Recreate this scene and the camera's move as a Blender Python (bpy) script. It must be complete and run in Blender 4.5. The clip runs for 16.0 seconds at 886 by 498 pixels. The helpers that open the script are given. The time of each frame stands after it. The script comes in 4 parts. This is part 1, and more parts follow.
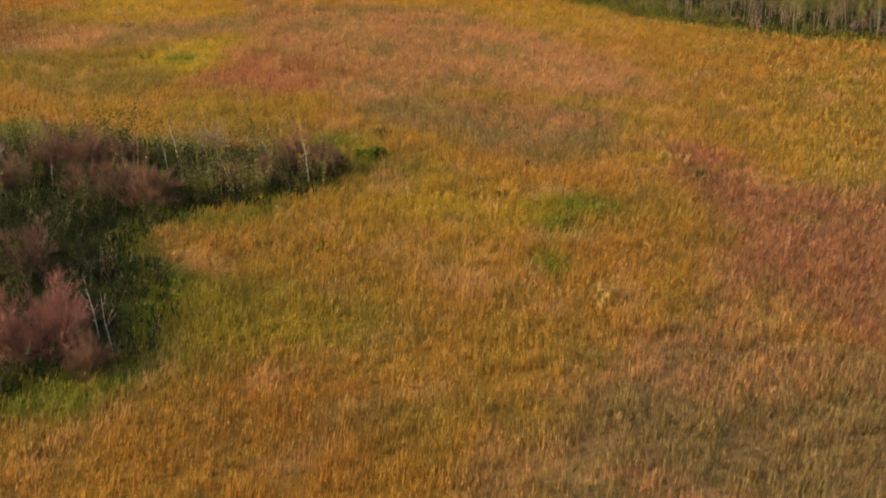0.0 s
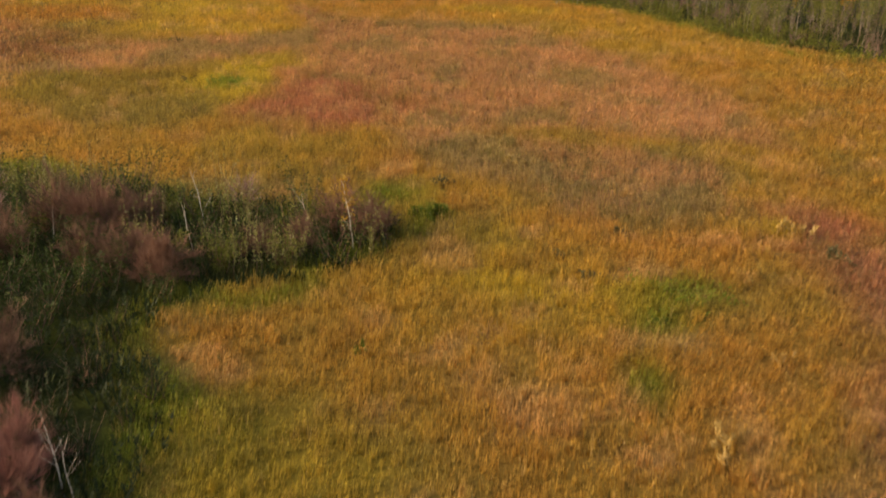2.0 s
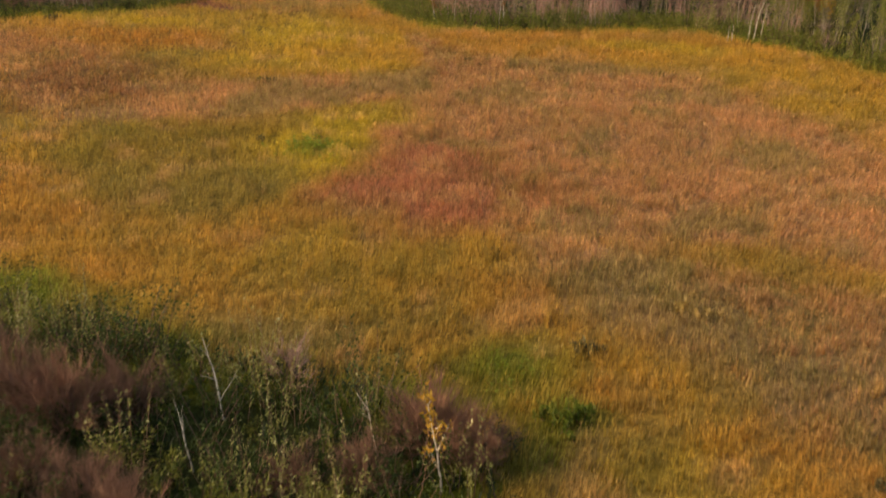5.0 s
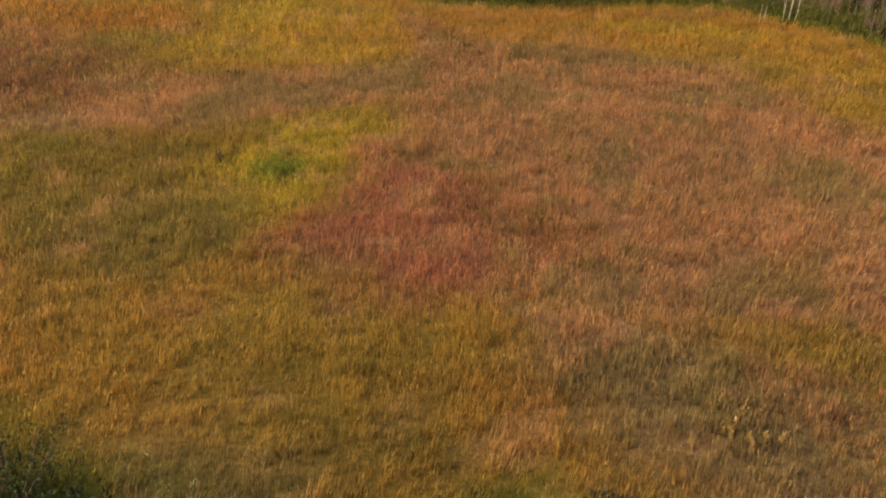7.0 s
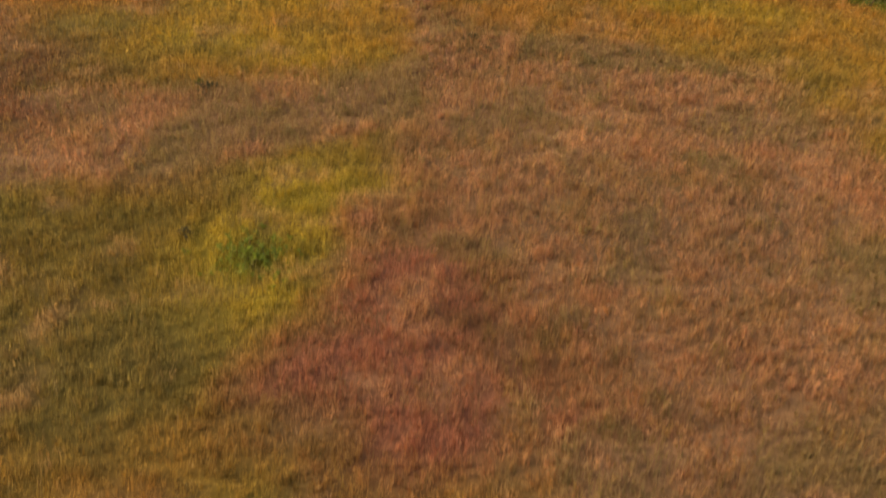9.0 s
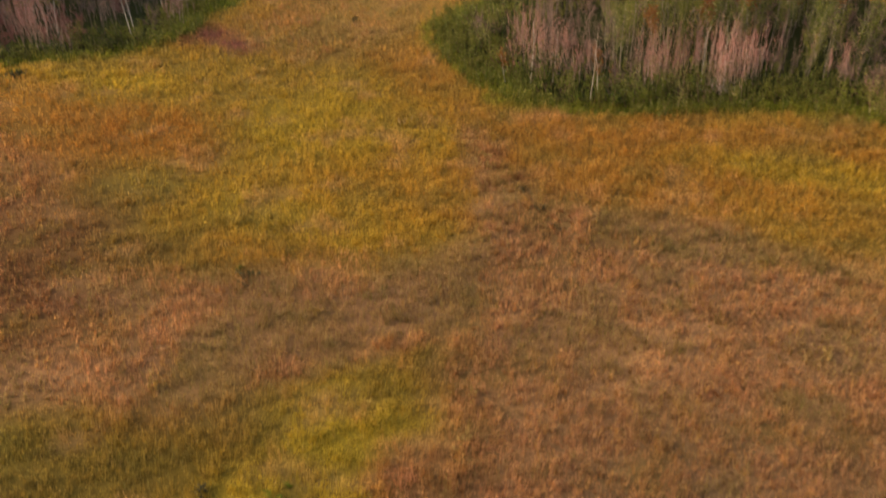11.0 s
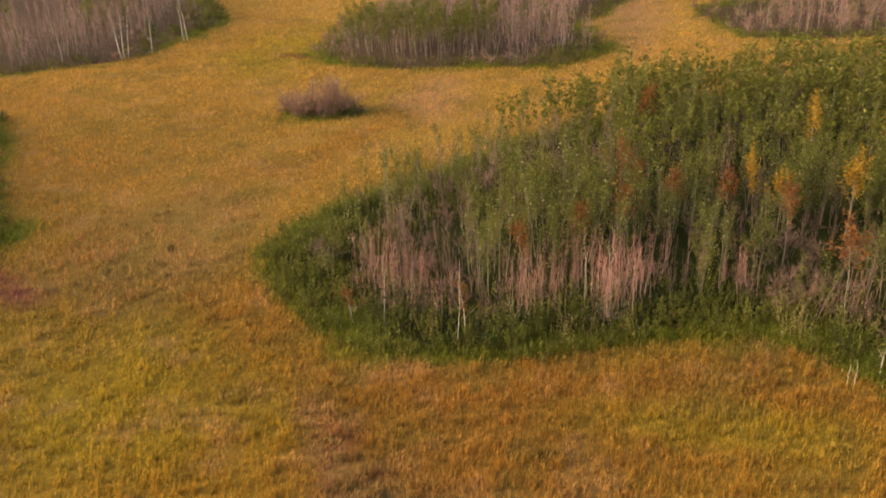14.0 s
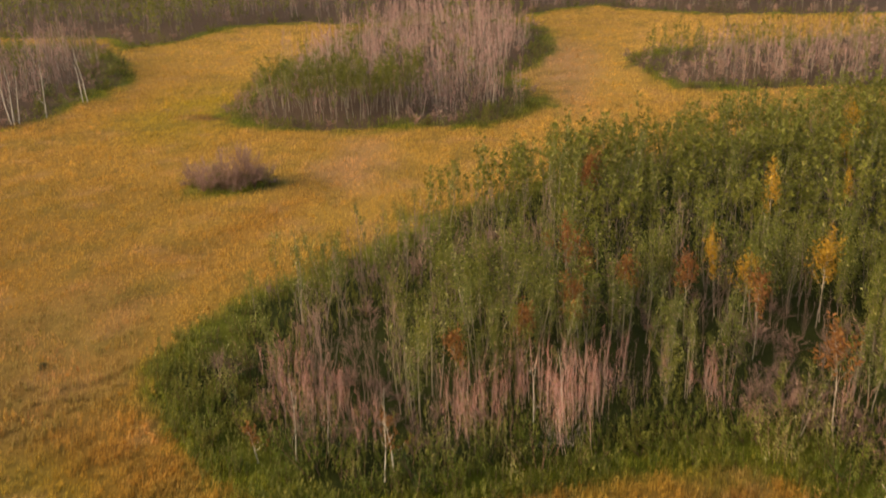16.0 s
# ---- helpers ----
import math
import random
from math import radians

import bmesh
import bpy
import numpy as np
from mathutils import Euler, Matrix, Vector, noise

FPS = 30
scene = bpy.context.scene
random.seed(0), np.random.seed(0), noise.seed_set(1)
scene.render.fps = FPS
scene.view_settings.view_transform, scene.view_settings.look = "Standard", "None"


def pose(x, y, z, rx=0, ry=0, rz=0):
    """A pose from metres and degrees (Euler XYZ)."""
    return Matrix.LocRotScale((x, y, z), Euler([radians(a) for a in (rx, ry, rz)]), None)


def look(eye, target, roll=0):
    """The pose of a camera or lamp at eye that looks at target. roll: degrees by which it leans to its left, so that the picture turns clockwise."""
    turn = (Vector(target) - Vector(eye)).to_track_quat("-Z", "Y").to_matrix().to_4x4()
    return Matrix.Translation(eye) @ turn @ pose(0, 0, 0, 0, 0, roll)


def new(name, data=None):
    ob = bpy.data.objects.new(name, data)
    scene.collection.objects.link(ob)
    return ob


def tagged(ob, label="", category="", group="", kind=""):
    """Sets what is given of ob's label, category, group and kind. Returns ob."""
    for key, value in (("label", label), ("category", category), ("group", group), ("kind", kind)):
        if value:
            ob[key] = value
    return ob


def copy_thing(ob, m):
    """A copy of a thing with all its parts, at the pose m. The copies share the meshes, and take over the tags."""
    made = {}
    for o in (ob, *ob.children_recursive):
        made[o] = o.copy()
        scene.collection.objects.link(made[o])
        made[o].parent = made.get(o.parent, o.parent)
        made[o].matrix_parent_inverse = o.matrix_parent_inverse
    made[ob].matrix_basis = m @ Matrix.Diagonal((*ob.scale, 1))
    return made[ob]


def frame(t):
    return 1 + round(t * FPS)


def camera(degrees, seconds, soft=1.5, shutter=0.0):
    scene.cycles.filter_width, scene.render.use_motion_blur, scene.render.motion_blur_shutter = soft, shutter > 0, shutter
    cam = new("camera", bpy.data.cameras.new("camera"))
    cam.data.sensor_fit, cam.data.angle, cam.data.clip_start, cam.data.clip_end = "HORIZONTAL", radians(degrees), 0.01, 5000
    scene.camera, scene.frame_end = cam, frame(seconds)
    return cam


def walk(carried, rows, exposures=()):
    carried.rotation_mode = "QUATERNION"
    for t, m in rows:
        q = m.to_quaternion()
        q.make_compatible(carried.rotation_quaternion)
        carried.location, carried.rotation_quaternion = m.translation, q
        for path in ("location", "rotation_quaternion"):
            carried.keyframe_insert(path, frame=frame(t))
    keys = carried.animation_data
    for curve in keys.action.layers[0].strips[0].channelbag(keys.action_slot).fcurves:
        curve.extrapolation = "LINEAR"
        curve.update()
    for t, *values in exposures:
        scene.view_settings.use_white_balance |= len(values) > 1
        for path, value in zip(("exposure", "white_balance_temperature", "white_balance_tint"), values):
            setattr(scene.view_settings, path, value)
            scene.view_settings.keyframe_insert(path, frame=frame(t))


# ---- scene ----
cam = camera(51.03, 16.0, soft=1.85, shutter=0.5)
# seconds, eye, point ahead, roll: a drone that flies forward over the meadow and climbs
PATH = [
    (0, (1.014, -1.562, 15.093), (0.927, 0.906, 14.002), 0.6),
    (0.5, (0.965, 0.073, 15.054), (0.876, 2.542, 13.963), 0.6),
    (1, (0.826, 2.025, 15.021), (0.693, 4.491, 13.932), 0.7),
    (1.5, (0.624, 4.286, 15.019), (0.406, 6.746, 13.929), 0.7),
    (2, (0.42, 6.708, 15.036), (0.147, 9.162, 13.946), 0.7),
    (2.5, (0.12, 9.28, 14.998), (-0.184, 11.732, 13.909), 0.7),
    (2.7, (-0.073, 10.321, 14.916), (-0.385, 12.126, 14.112), 0.6),
    (3, (-0.332, 11.883, 14.907), (-0.776, 14.315, 13.821), 0.7),
    (3.5, (-0.675, 14.433, 14.943), (-1.122, 16.864, 13.856), 0.8),
    (4, (-1.147, 17.033, 14.859), (-1.6, 19.464, 13.775), 0.8),
    (4.2, (-1.319, 18.013, 14.935), (-1.719, 19.799, 14.128), 0.7),
    (4.5, (-1.688, 19.464, 14.872), (-2.304, 21.858, 13.785), 0.8),
    (5, (-2.245, 21.933, 14.795), (-2.865, 24.328, 13.711), 0.7),
    (5.2, (-2.483, 22.9, 14.769), (-3.102, 25.295, 13.686), 0.8),
    (7.3, (-3.962, 31.524, 15.69), (-4.578, 33.812, 14.396), 0.6),
    (7.5, (-4.14, 32.396, 15.776), (-4.745, 34.636, 14.396), 0.6),
    (8, (-4.77, 34.56, 16.531), (-5.345, 36.711, 15.004), 0.7),
    (8.5, (-5.388, 36.92, 18.591), (-5.96, 39.053, 17.036), 0.8),
    (9, (-6.079, 39.307, 20.956), (-6.649, 41.434, 19.395), 0.9),
    (9.5, (-6.766, 41.679, 23.194), (-7.379, 43.786, 21.622), 0.8),
    (9.7, (-7.044, 42.572, 23.775), (-7.656, 44.68, 22.201), 0.9),
    (11.8, (-8.041, 51.039, 25.265), (-8.965, 53.183, 23.909), -1.5),
    (12, (-8.305, 51.891, 25.26), (-9.237, 54.057, 23.942), -1.4),
    (12.5, (-9.03, 54.041, 25.248), (-9.978, 56.248, 24.015), -1.5),
    (12.7, (-9.285, 54.936, 25.222), (-9.992, 56.580, 24.329), -1.5),
    (13, (-9.343, 56.329, 25.29), (-10.125, 58.636, 24.125), -1.5),
    (13.2, (-9.697, 57.345, 25.161), (-10.122, 59.107, 24.317), -1.2),
    (13.5, (-9.948, 58.671, 25.133), (-10.508, 61.063, 24.012), -1.2),
    (14, (-10.259, 60.838, 25.106), (-10.764, 63.241, 23.985), -1.2),
    (14.5, (-10.619, 63.037, 25.053), (-11.085, 65.448, 23.933), -1.2),
    (15, (-10.826, 65.256, 25.242), (-11.162, 67.688, 24.119), -1.1),
    (15.5, (-11.051, 67.397, 25.314), (-11.371, 69.84, 24.207), -1.1),
    (16, (-11.274, 69.578, 25.26), (-11.595, 72.055, 24.237), -1.2),
]
walk(cam, [(t, look(eye, ahead, roll)) for t, eye, ahead, roll in PATH],
     [(0.0, 0.78, 7700.0, 11.0), (5.0, 0.78, 7700.0, 11.0), (7.4, 0.64, 7200.0, 15.0), (9.6, 0.64, 7200.0, 15.0), (11.9, 0.78, 7700.0, 14.0), (16.0, 0.78, 7700.0, 9.0)])

# ---- world and sun ----
SUN_ELEVATION, SUN_AZIMUTH = radians(25), math.atan2(-0.93, -0.36)
world = bpy.data.worlds.new("evening_sky")
scene.world = world
world.use_nodes = True
wn = world.node_tree
sky = wn.nodes.new("ShaderNodeTexSky")
sky.sky_type = "NISHITA"
sky.sun_disc = False
sky.sun_elevation, sky.sun_rotation = SUN_ELEVATION, SUN_AZIMUTH
sky.air_density, sky.dust_density, sky.ozone_density = 1.0, 3.0, 1.0
wn.links.new(sky.outputs["Color"], wn.nodes["Background"].inputs["Color"])
wn.nodes["Background"].inputs["Strength"].default_value = 0.13
sun_data = bpy.data.lights.new("sun", "SUN")
sun_data.energy, sun_data.angle, sun_data.color = 2.5, radians(30), (1.0, 0.80, 0.56)
sun = new("sun", sun_data)
sun_way = Vector((math.sin(SUN_AZIMUTH) * math.cos(SUN_ELEVATION), math.cos(SUN_AZIMUTH) * math.cos(SUN_ELEVATION), math.sin(SUN_ELEVATION)))
sun.matrix_basis = look(sun_way * 200, (0, 0, 0))


# ---- materials ----
def nodes_of(name):
    mat = bpy.data.materials.new(name)
    mat.use_nodes = True
    return mat, mat.node_tree, mat.node_tree.nodes["Principled BSDF"]


def mix_rgb(nt, kind, fac, a, b):
    n = nt.nodes.new("ShaderNodeMix")
    n.data_type, n.blend_type = "RGBA", kind
    for socket, value in ((n.inputs[0], fac), (n.inputs[6], a), (n.inputs[7], b)):
        if hasattr(value, "default_value"):
            nt.links.new(value, socket)
        else:
            socket.default_value = value if isinstance(value, float) else (*value, 1.0)
    return n.outputs[2]


def ramp(nt, socket, lo, hi, out_lo=0.0, out_hi=1.0):
    n = nt.nodes.new("ShaderNodeMapRange")
    n.inputs[1].default_value, n.inputs[2].default_value = lo, hi
    n.inputs[3].default_value, n.inputs[4].default_value = out_lo, out_hi
    nt.links.new(socket, n.inputs[0])
    return n.outputs[0]


def noise_at(nt, scale, detail=3.0):
    n = nt.nodes.new("ShaderNodeTexNoise")
    n.inputs["Scale"].default_value, n.inputs["Detail"].default_value = scale, detail
    g = nt.nodes.new("ShaderNodeNewGeometry")
    nt.links.new(g.outputs["Position"], n.inputs["Vector"])
    return n.outputs["Fac"], g.outputs["Random Per Island"]


def translucent(nt, bsdf, colour, share):
    """Mixes light that shines through thin leaves into the surface."""
    t = nt.nodes.new("ShaderNodeBsdfTranslucent")
    m = nt.nodes.new("ShaderNodeMixShader")
    m.inputs[0].default_value = share
    nt.links.new(colour, t.inputs["Color"])
    nt.links.new(bsdf.outputs[0], m.inputs[1])
    nt.links.new(t.outputs[0], m.inputs[2])
    nt.links.new(m.outputs[0], nt.nodes["Material Output"].inputs["Surface"])


def leaf_material(name, a, b, c, shine=0.6, share=0.4):
    """Foliage whose hue drifts from plant to plant and from leaf to leaf."""
    mat, nt, bsdf = nodes_of(name)
    patch, island = noise_at(nt, 0.35)
    info = nt.nodes.new("ShaderNodeObjectInfo")
    col = mix_rgb(nt, "MIX", ramp(nt, patch, 0.35, 0.65), a, b)
    col = mix_rgb(nt, "MIX", ramp(nt, info.outputs["Random"], 0.2, 1.0, 0.0, 0.55), col, b)
    col = mix_rgb(nt, "MIX", ramp(nt, island, 0.88, 0.98, 0.0, 0.88), col, c)
    dark = ramp(nt, island, 0.0, 0.45, 0.62, 1.0)
    hsv = nt.nodes.new("ShaderNodeHueSaturation")
    nt.links.new(dark, hsv.inputs["Value"])
    nt.links.new(col, hsv.inputs["Color"])
    nt.links.new(hsv.outputs[0], bsdf.inputs["Base Color"])
    bsdf.inputs["Roughness"].default_value = shine
    bsdf.inputs["Specular IOR Level"].default_value = 0.3
    translucent(nt, bsdf, hsv.outputs[0], share)
    return mat


def twig_material(name, a, b):
    mat, nt, bsdf = nodes_of(name)
    patch, island = noise_at(nt, 0.5)
    col = mix_rgb(nt, "MIX", ramp(nt, patch, 0.35, 0.65), a, b)
    hsv = nt.nodes.new("ShaderNodeHueSaturation")
    nt.links.new(ramp(nt, island, 0.0, 1.0, 0.65, 1.25), hsv.inputs["Value"])
    nt.links.new(col, hsv.inputs["Color"])
    nt.links.new(hsv.outputs[0], bsdf.inputs["Base Color"])
    bsdf.inputs["Roughness"].default_value = 0.8
    return mat


def bark_material(name, light, dark, scale):
    """Pale bark with dark bands and lenticels."""
    mat, nt, bsdf = nodes_of(name)
    n = nt.nodes.new("ShaderNodeTexNoise")
    n.inputs["Scale"].default_value, n.inputs["Detail"].default_value = scale, 4.0
    g = nt.nodes.new("ShaderNodeNewGeometry")
    m = nt.nodes.new("ShaderNodeMapping")
    m.inputs["Scale"].default_value = (1.0, 1.0, 2.5)
    nt.links.new(g.outputs["Position"], m.inputs["Vector"])
    nt.links.new(m.outputs[0], n.inputs["Vector"])
    nt.links.new(mix_rgb(nt, "MIX", ramp(nt, n.outputs["Fac"], 0.52, 0.66), light, dark), bsdf.inputs["Base Color"])
    bump = nt.nodes.new("ShaderNodeBump")
    bump.inputs["Strength"].default_value, bump.inputs["Distance"].default_value = 0.4, 0.01
    nt.links.new(n.outputs["Fac"], bump.inputs["Height"])
    nt.links.new(bump.outputs[0], bsdf.inputs["Normal"])
    bsdf.inputs["Roughness"].default_value = 0.7
    return mat


def zone_material(name, gain, share):
    """Meadow plants and the thatch under them: hue by the plant community, broken up at two scales."""
    mat, nt, bsdf = nodes_of(name)
    at = nt.nodes.new("ShaderNodeAttribute")
    at.attribute_name = "zone"
    fine, island = noise_at(nt, 2.2, 5.0)
    hsv = nt.nodes.new("ShaderNodeHueSaturation")
    nt.links.new(at.outputs["Color"], hsv.inputs["Color"])
    value = nt.nodes.new("ShaderNodeMath")
    value.operation = "MULTIPLY"
    nt.links.new(ramp(nt, fine, 0.3, 0.7, 0.82 * gain, 1.14 * gain), value.inputs[0])
    if share:
        nt.links.new(ramp(nt, island, 0.0, 1.0, 0.93, 1.07), value.inputs[1])
    else:
        coarse, _ = noise_at(nt, 9.0, 4.0)
        nt.links.new(ramp(nt, coarse, 0.3, 0.7, 0.6, 1.3), value.inputs[1])
    nt.links.new(value.outputs[0], hsv.inputs["Value"])
    nt.links.new(hsv.outputs[0], bsdf.inputs["Base Color"])
    bsdf.inputs["Roughness"].default_value = 0.85
    bsdf.inputs["Specular IOR Level"].default_value = 0.25 if share else 0.05
    if share:
        translucent(nt, bsdf, hsv.outputs[0], share)
    return mat


M_GROUND = zone_material("meadow_thatch", 0.66, 0.0)
M_GRASS = zone_material("meadow_grass", 1.58, 0.5)
M_WILLOW = leaf_material("willow_leaves", (0.100, 0.122, 0.015), (0.195, 0.195, 0.027), (0.66, 0.62, 0.24))
M_FARWILLOW = leaf_material("far_willow_leaves", (0.102, 0.116, 0.016), (0.190, 0.186, 0.029), (0.32, 0.30, 0.08))
M_LIMELEAF = leaf_material("lime_herb_leaves", (0.21, 0.29, 0.030), (0.30, 0.35, 0.040), (0.42, 0.43, 0.08))
M_SILVER = leaf_material("silver_willow_leaves", (0.125, 0.145, 0.028), (0.20, 0.20, 0.042), (0.70, 0.67, 0.32), 0.5)
# dark green leaves; the shade of the hollow is partly put into both colours
M_SHADEDLEAF = leaf_material("shade_darkened_leaves", (0.015, 0.028, 0.005), (0.029, 0.046, 0.007), (0.075, 0.092, 0.02))
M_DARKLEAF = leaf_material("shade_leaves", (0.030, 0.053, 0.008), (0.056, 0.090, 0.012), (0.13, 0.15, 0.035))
M_HERB = leaf_material("herb_leaves", (0.105, 0.122, 0.017), (0.185, 0.182, 0.027), (0.38, 0.36, 0.09))
M_GREENSPRIG = leaf_material("bright_sprig_leaves", (0.10, 0.145, 0.016), (0.18, 0.21, 0.026), (0.34, 0.35, 0.08))
M_SPRIG = leaf_material("sprig_leaves", (0.29, 0.31, 0.085), (0.42, 0.41, 0.125), (0.80, 0.76, 0.44), 0.45)
M_YELLOW = leaf_material("yellow_leaves", (0.42, 0.26, 0.03), (0.48, 0.27, 0.03), (0.60, 0.40, 0.07))
M_STRAW = leaf_material("straw_blades", (0.46, 0.31, 0.09), (0.54, 0.37, 0.13), (0.62, 0.47, 0.22), 0.8, 0.3)
M_RUSH = leaf_material("rush_blades", (0.13, 0.115, 0.050), (0.18, 0.15, 0.062), (0.28, 0.22, 0.10), 0.7, 0.3)
M_RUST = leaf_material("rust_leaves", (0.26, 0.10, 0.03), (0.30, 0.13, 0.035), (0.33, 0.17, 0.04))
M_PINKTWIG = twig_material("reddish_twigs", (0.44, 0.192, 0.158), (0.52, 0.238, 0.190))
M_REDTWIG = twig_material("red_twigs", (0.245, 0.104, 0.080), (0.30, 0.132, 0.100))
M_MAUVETWIG = twig_material("mauve_twigs", (0.315, 0.192, 0.156), (0.385, 0.236, 0.186))
M_HAZETWIG = twig_material("pale_mauve_twigs", (0.43, 0.245, 0.215), (0.52, 0.295, 0.255))
M_BROWNTWIG = twig_material("brown_twigs", (0.175, 0.092, 0.056), (0.22, 0.118, 0.072))
M_DUSKTWIG = twig_material("dusky_twigs", (0.185, 0.112, 0.092), (0.235, 0.142, 0.112))
M_WARMTWIG = twig_material("warm_brown_twigs", (0.215, 0.108, 0.066), (0.27, 0.135, 0.082))
M_BARK = bark_material("birch_bark", (0.62, 0.56, 0.47), (0.10, 0.075, 0.055), 6.0)
M_PALEBARK = bark_material("pale_bark", (0.42, 0.35, 0.27), (0.16, 0.12, 0.09), 6.0)
M_PINKBARK = bark_material("young_birch_bark", (0.53, 0.38, 0.31), (0.26, 0.16, 0.125), 6.0)
M_GREYBARK = bark_material("grey_bark", (0.22, 0.17, 0.13), (0.09, 0.065, 0.05), 5.0)
M_DUSKBARK = bark_material("dusky_bark", (0.25, 0.17, 0.135), (0.11, 0.075, 0.06), 5.0)
M_ASPENBARK = bark_material("aspen_bark", (0.31, 0.26, 0.19), (0.12, 0.09, 0.07), 6.0)
M_DEADWOOD = bark_material("dead_wood", (0.50, 0.43, 0.34), (0.24, 0.19, 0.15), 7.0)


# ---- noise for laying out the place ----
def lattice(ix, iy, seed):
    h = (ix * 374761393 + iy * 668265263 + seed * 974711) & 0x7FFFFFFF
    h = ((h ^ (h >> 13)) * 1274126177) & 0x7FFFFFFF
    return ((h ^ (h >> 16)) & 0xFFFF) / 65535.0


def value_noise(x, y, size, seed):
    u, v = np.asarray(x, float) / size + 500.0, np.asarray(y, float) / size + 500.0
    iu, iv = np.floor(u).astype(np.int64), np.floor(v).astype(np.int64)
    fu, fv = u - iu, v - iv
    fu, fv = fu * fu * (3 - 2 * fu), fv * fv * (3 - 2 * fv)
    a = lattice(iu, iv, seed) * (1 - fu) + lattice(iu + 1, iv, seed) * fu
    b = lattice(iu, iv + 1, seed) * (1 - fu) + lattice(iu + 1, iv + 1, seed) * fu
    return a * (1 - fv) + b * fv


def fbm(x, y, size, seed):
    return (value_noise(x, y, size, seed) + 0.5 * value_noise(x, y, size / 2.1, seed + 7) + 0.25 * value_noise(x, y, size / 4.3, seed + 13)) / 1.75


def inside(poly, x, y):
    x, y = np.asarray(x, float), np.asarray(y, float)
    hit = np.zeros(x.shape, bool)
    for (ax, ay), (bx, by) in zip(poly, poly[1:] + poly[:1]):
        cross = ((ay > y) != (by > y)) & (x < (bx - ax) * (y - ay) / (by - ay + 1e-12) + ax)
        hit ^= cross
    return hit


def edge_distance(poly, x, y):
    x, y = np.asarray(x, float), np.asarray(y, float)
    best = np.full(x.shape, 1e9)
    for (ax, ay), (bx, by) in zip(poly, poly[1:] + poly[:1]):
        dx, dy = bx - ax, by - ay
        s = np.clip(((x - ax) * dx + (y - ay) * dy) / (dx * dx + dy * dy), 0, 1)
        best = np.minimum(best, np.hypot(x - ax - s * dx, y - ay - s * dy))
    return best


# ---- the plan of the thickets ----
HOLLOW = [(-5.4, 40.2), (-7.9, 37.4), (-10.9, 36.0), (-12.3, 33.8), (-12.6, 31.5), (-11.0, 29.6), (-9.6, 27.0), (-9.5, 24.3), (-10.8, 22.2), (-13.0, 20.6),
          (-22, 18), (-34, 26), (-34, 45.2), (-25.3, 45.6), (-20, 45.0), (-15.3, 44.2), (-11.4, 43.7), (-8.0, 43.0), (-5.6, 42.2)]
WOOD_EAST = [(-33.2, 113.4), (-31.5, 109.2), (-28.9, 105.2), (-26.2, 102.7), (-23, 101.4), (-19, 101.3), (-15, 101.6), (-10, 103.8), (-5.4, 105.7), (-2.6, 105.8), (-0.6, 104.8),
             (2, 102.2), (5.7, 99.4), (9.6, 95.8), (16.4, 86), (26.5, 79), (35, 77.4), (60, 83), (66, 176), (25, 173), (8, 160), (-3, 153), (-13, 146.5), (-18.6, 138.5), (-24, 131), (-29, 124), (-32.4, 117.5)]
WOOD_WEST = [(-66, 89), (-60, 94.2), (-54, 98.6), (-51, 101.6), (-49.6, 105), (-51, 110), (-55, 116), (-63, 126), (-70, 138), (-84, 140), (-110, 120), (-110, 80)]
LONE_BUSH = [(-42.6, 141.6), (-39.3, 141.2), (-36.2, 143), (-36, 145.2), (-39, 146.4), (-42.6, 145)]
ISLAND = [(-46.5, 164), (-41.3, 162.4), (-34, 162), (-26, 164), (-19, 165), (-13.2, 174), (-14.5, 181), (-18, 188), (-12, 207), (-14, 228), (-22, 241), (-36, 243), (-46, 226), (-49, 203), (-50, 186), (-48.5, 171)]
SPIT = [(-2.2, 202), (0.9, 190), (3.7, 183.8), (11, 183.6), (22, 186), (70, 176), (70, 236), (34, 222), (14, 214), (3, 210)]
WOOD_NORTHWEST = [(-110, 140), (-78, 155), (-71, 162), (-69, 166), (-68.4, 176), (-67, 186), (-75, 199), (-86, 212), (-130, 214), (-130, 150)]
WOOD_FAR = [(-150, 222), (-86, 218), (-79, 208), (-73, 215), (-68, 231), (-57, 237), (-47, 232), (-36, 240), (-20, 240), (-12, 252), (-4, 257), (5, 249.5), (20, 245), (60, 248), (110, 230), (110, 330), (-150, 330)]
THICKETS = [HOLLOW, WOOD_EAST, WOOD_WEST, LONE_BUSH, ISLAND, SPIT, WOOD_NORTHWEST, WOOD_FAR]

# plant communities of the wet meadow: x, y, half-width, half-depth in metres
# the last hue is thicket floor, darkened for the shade under the plants
HUES = {"gold": (0.376, 0.199, 0.041), "ochre": (0.334, 0.216, 0.038), "green": (0.140, 0.175, 0.018), "lime": (0.392, 0.270, 0.034), "red": (0.366, 0.145, 0.076),
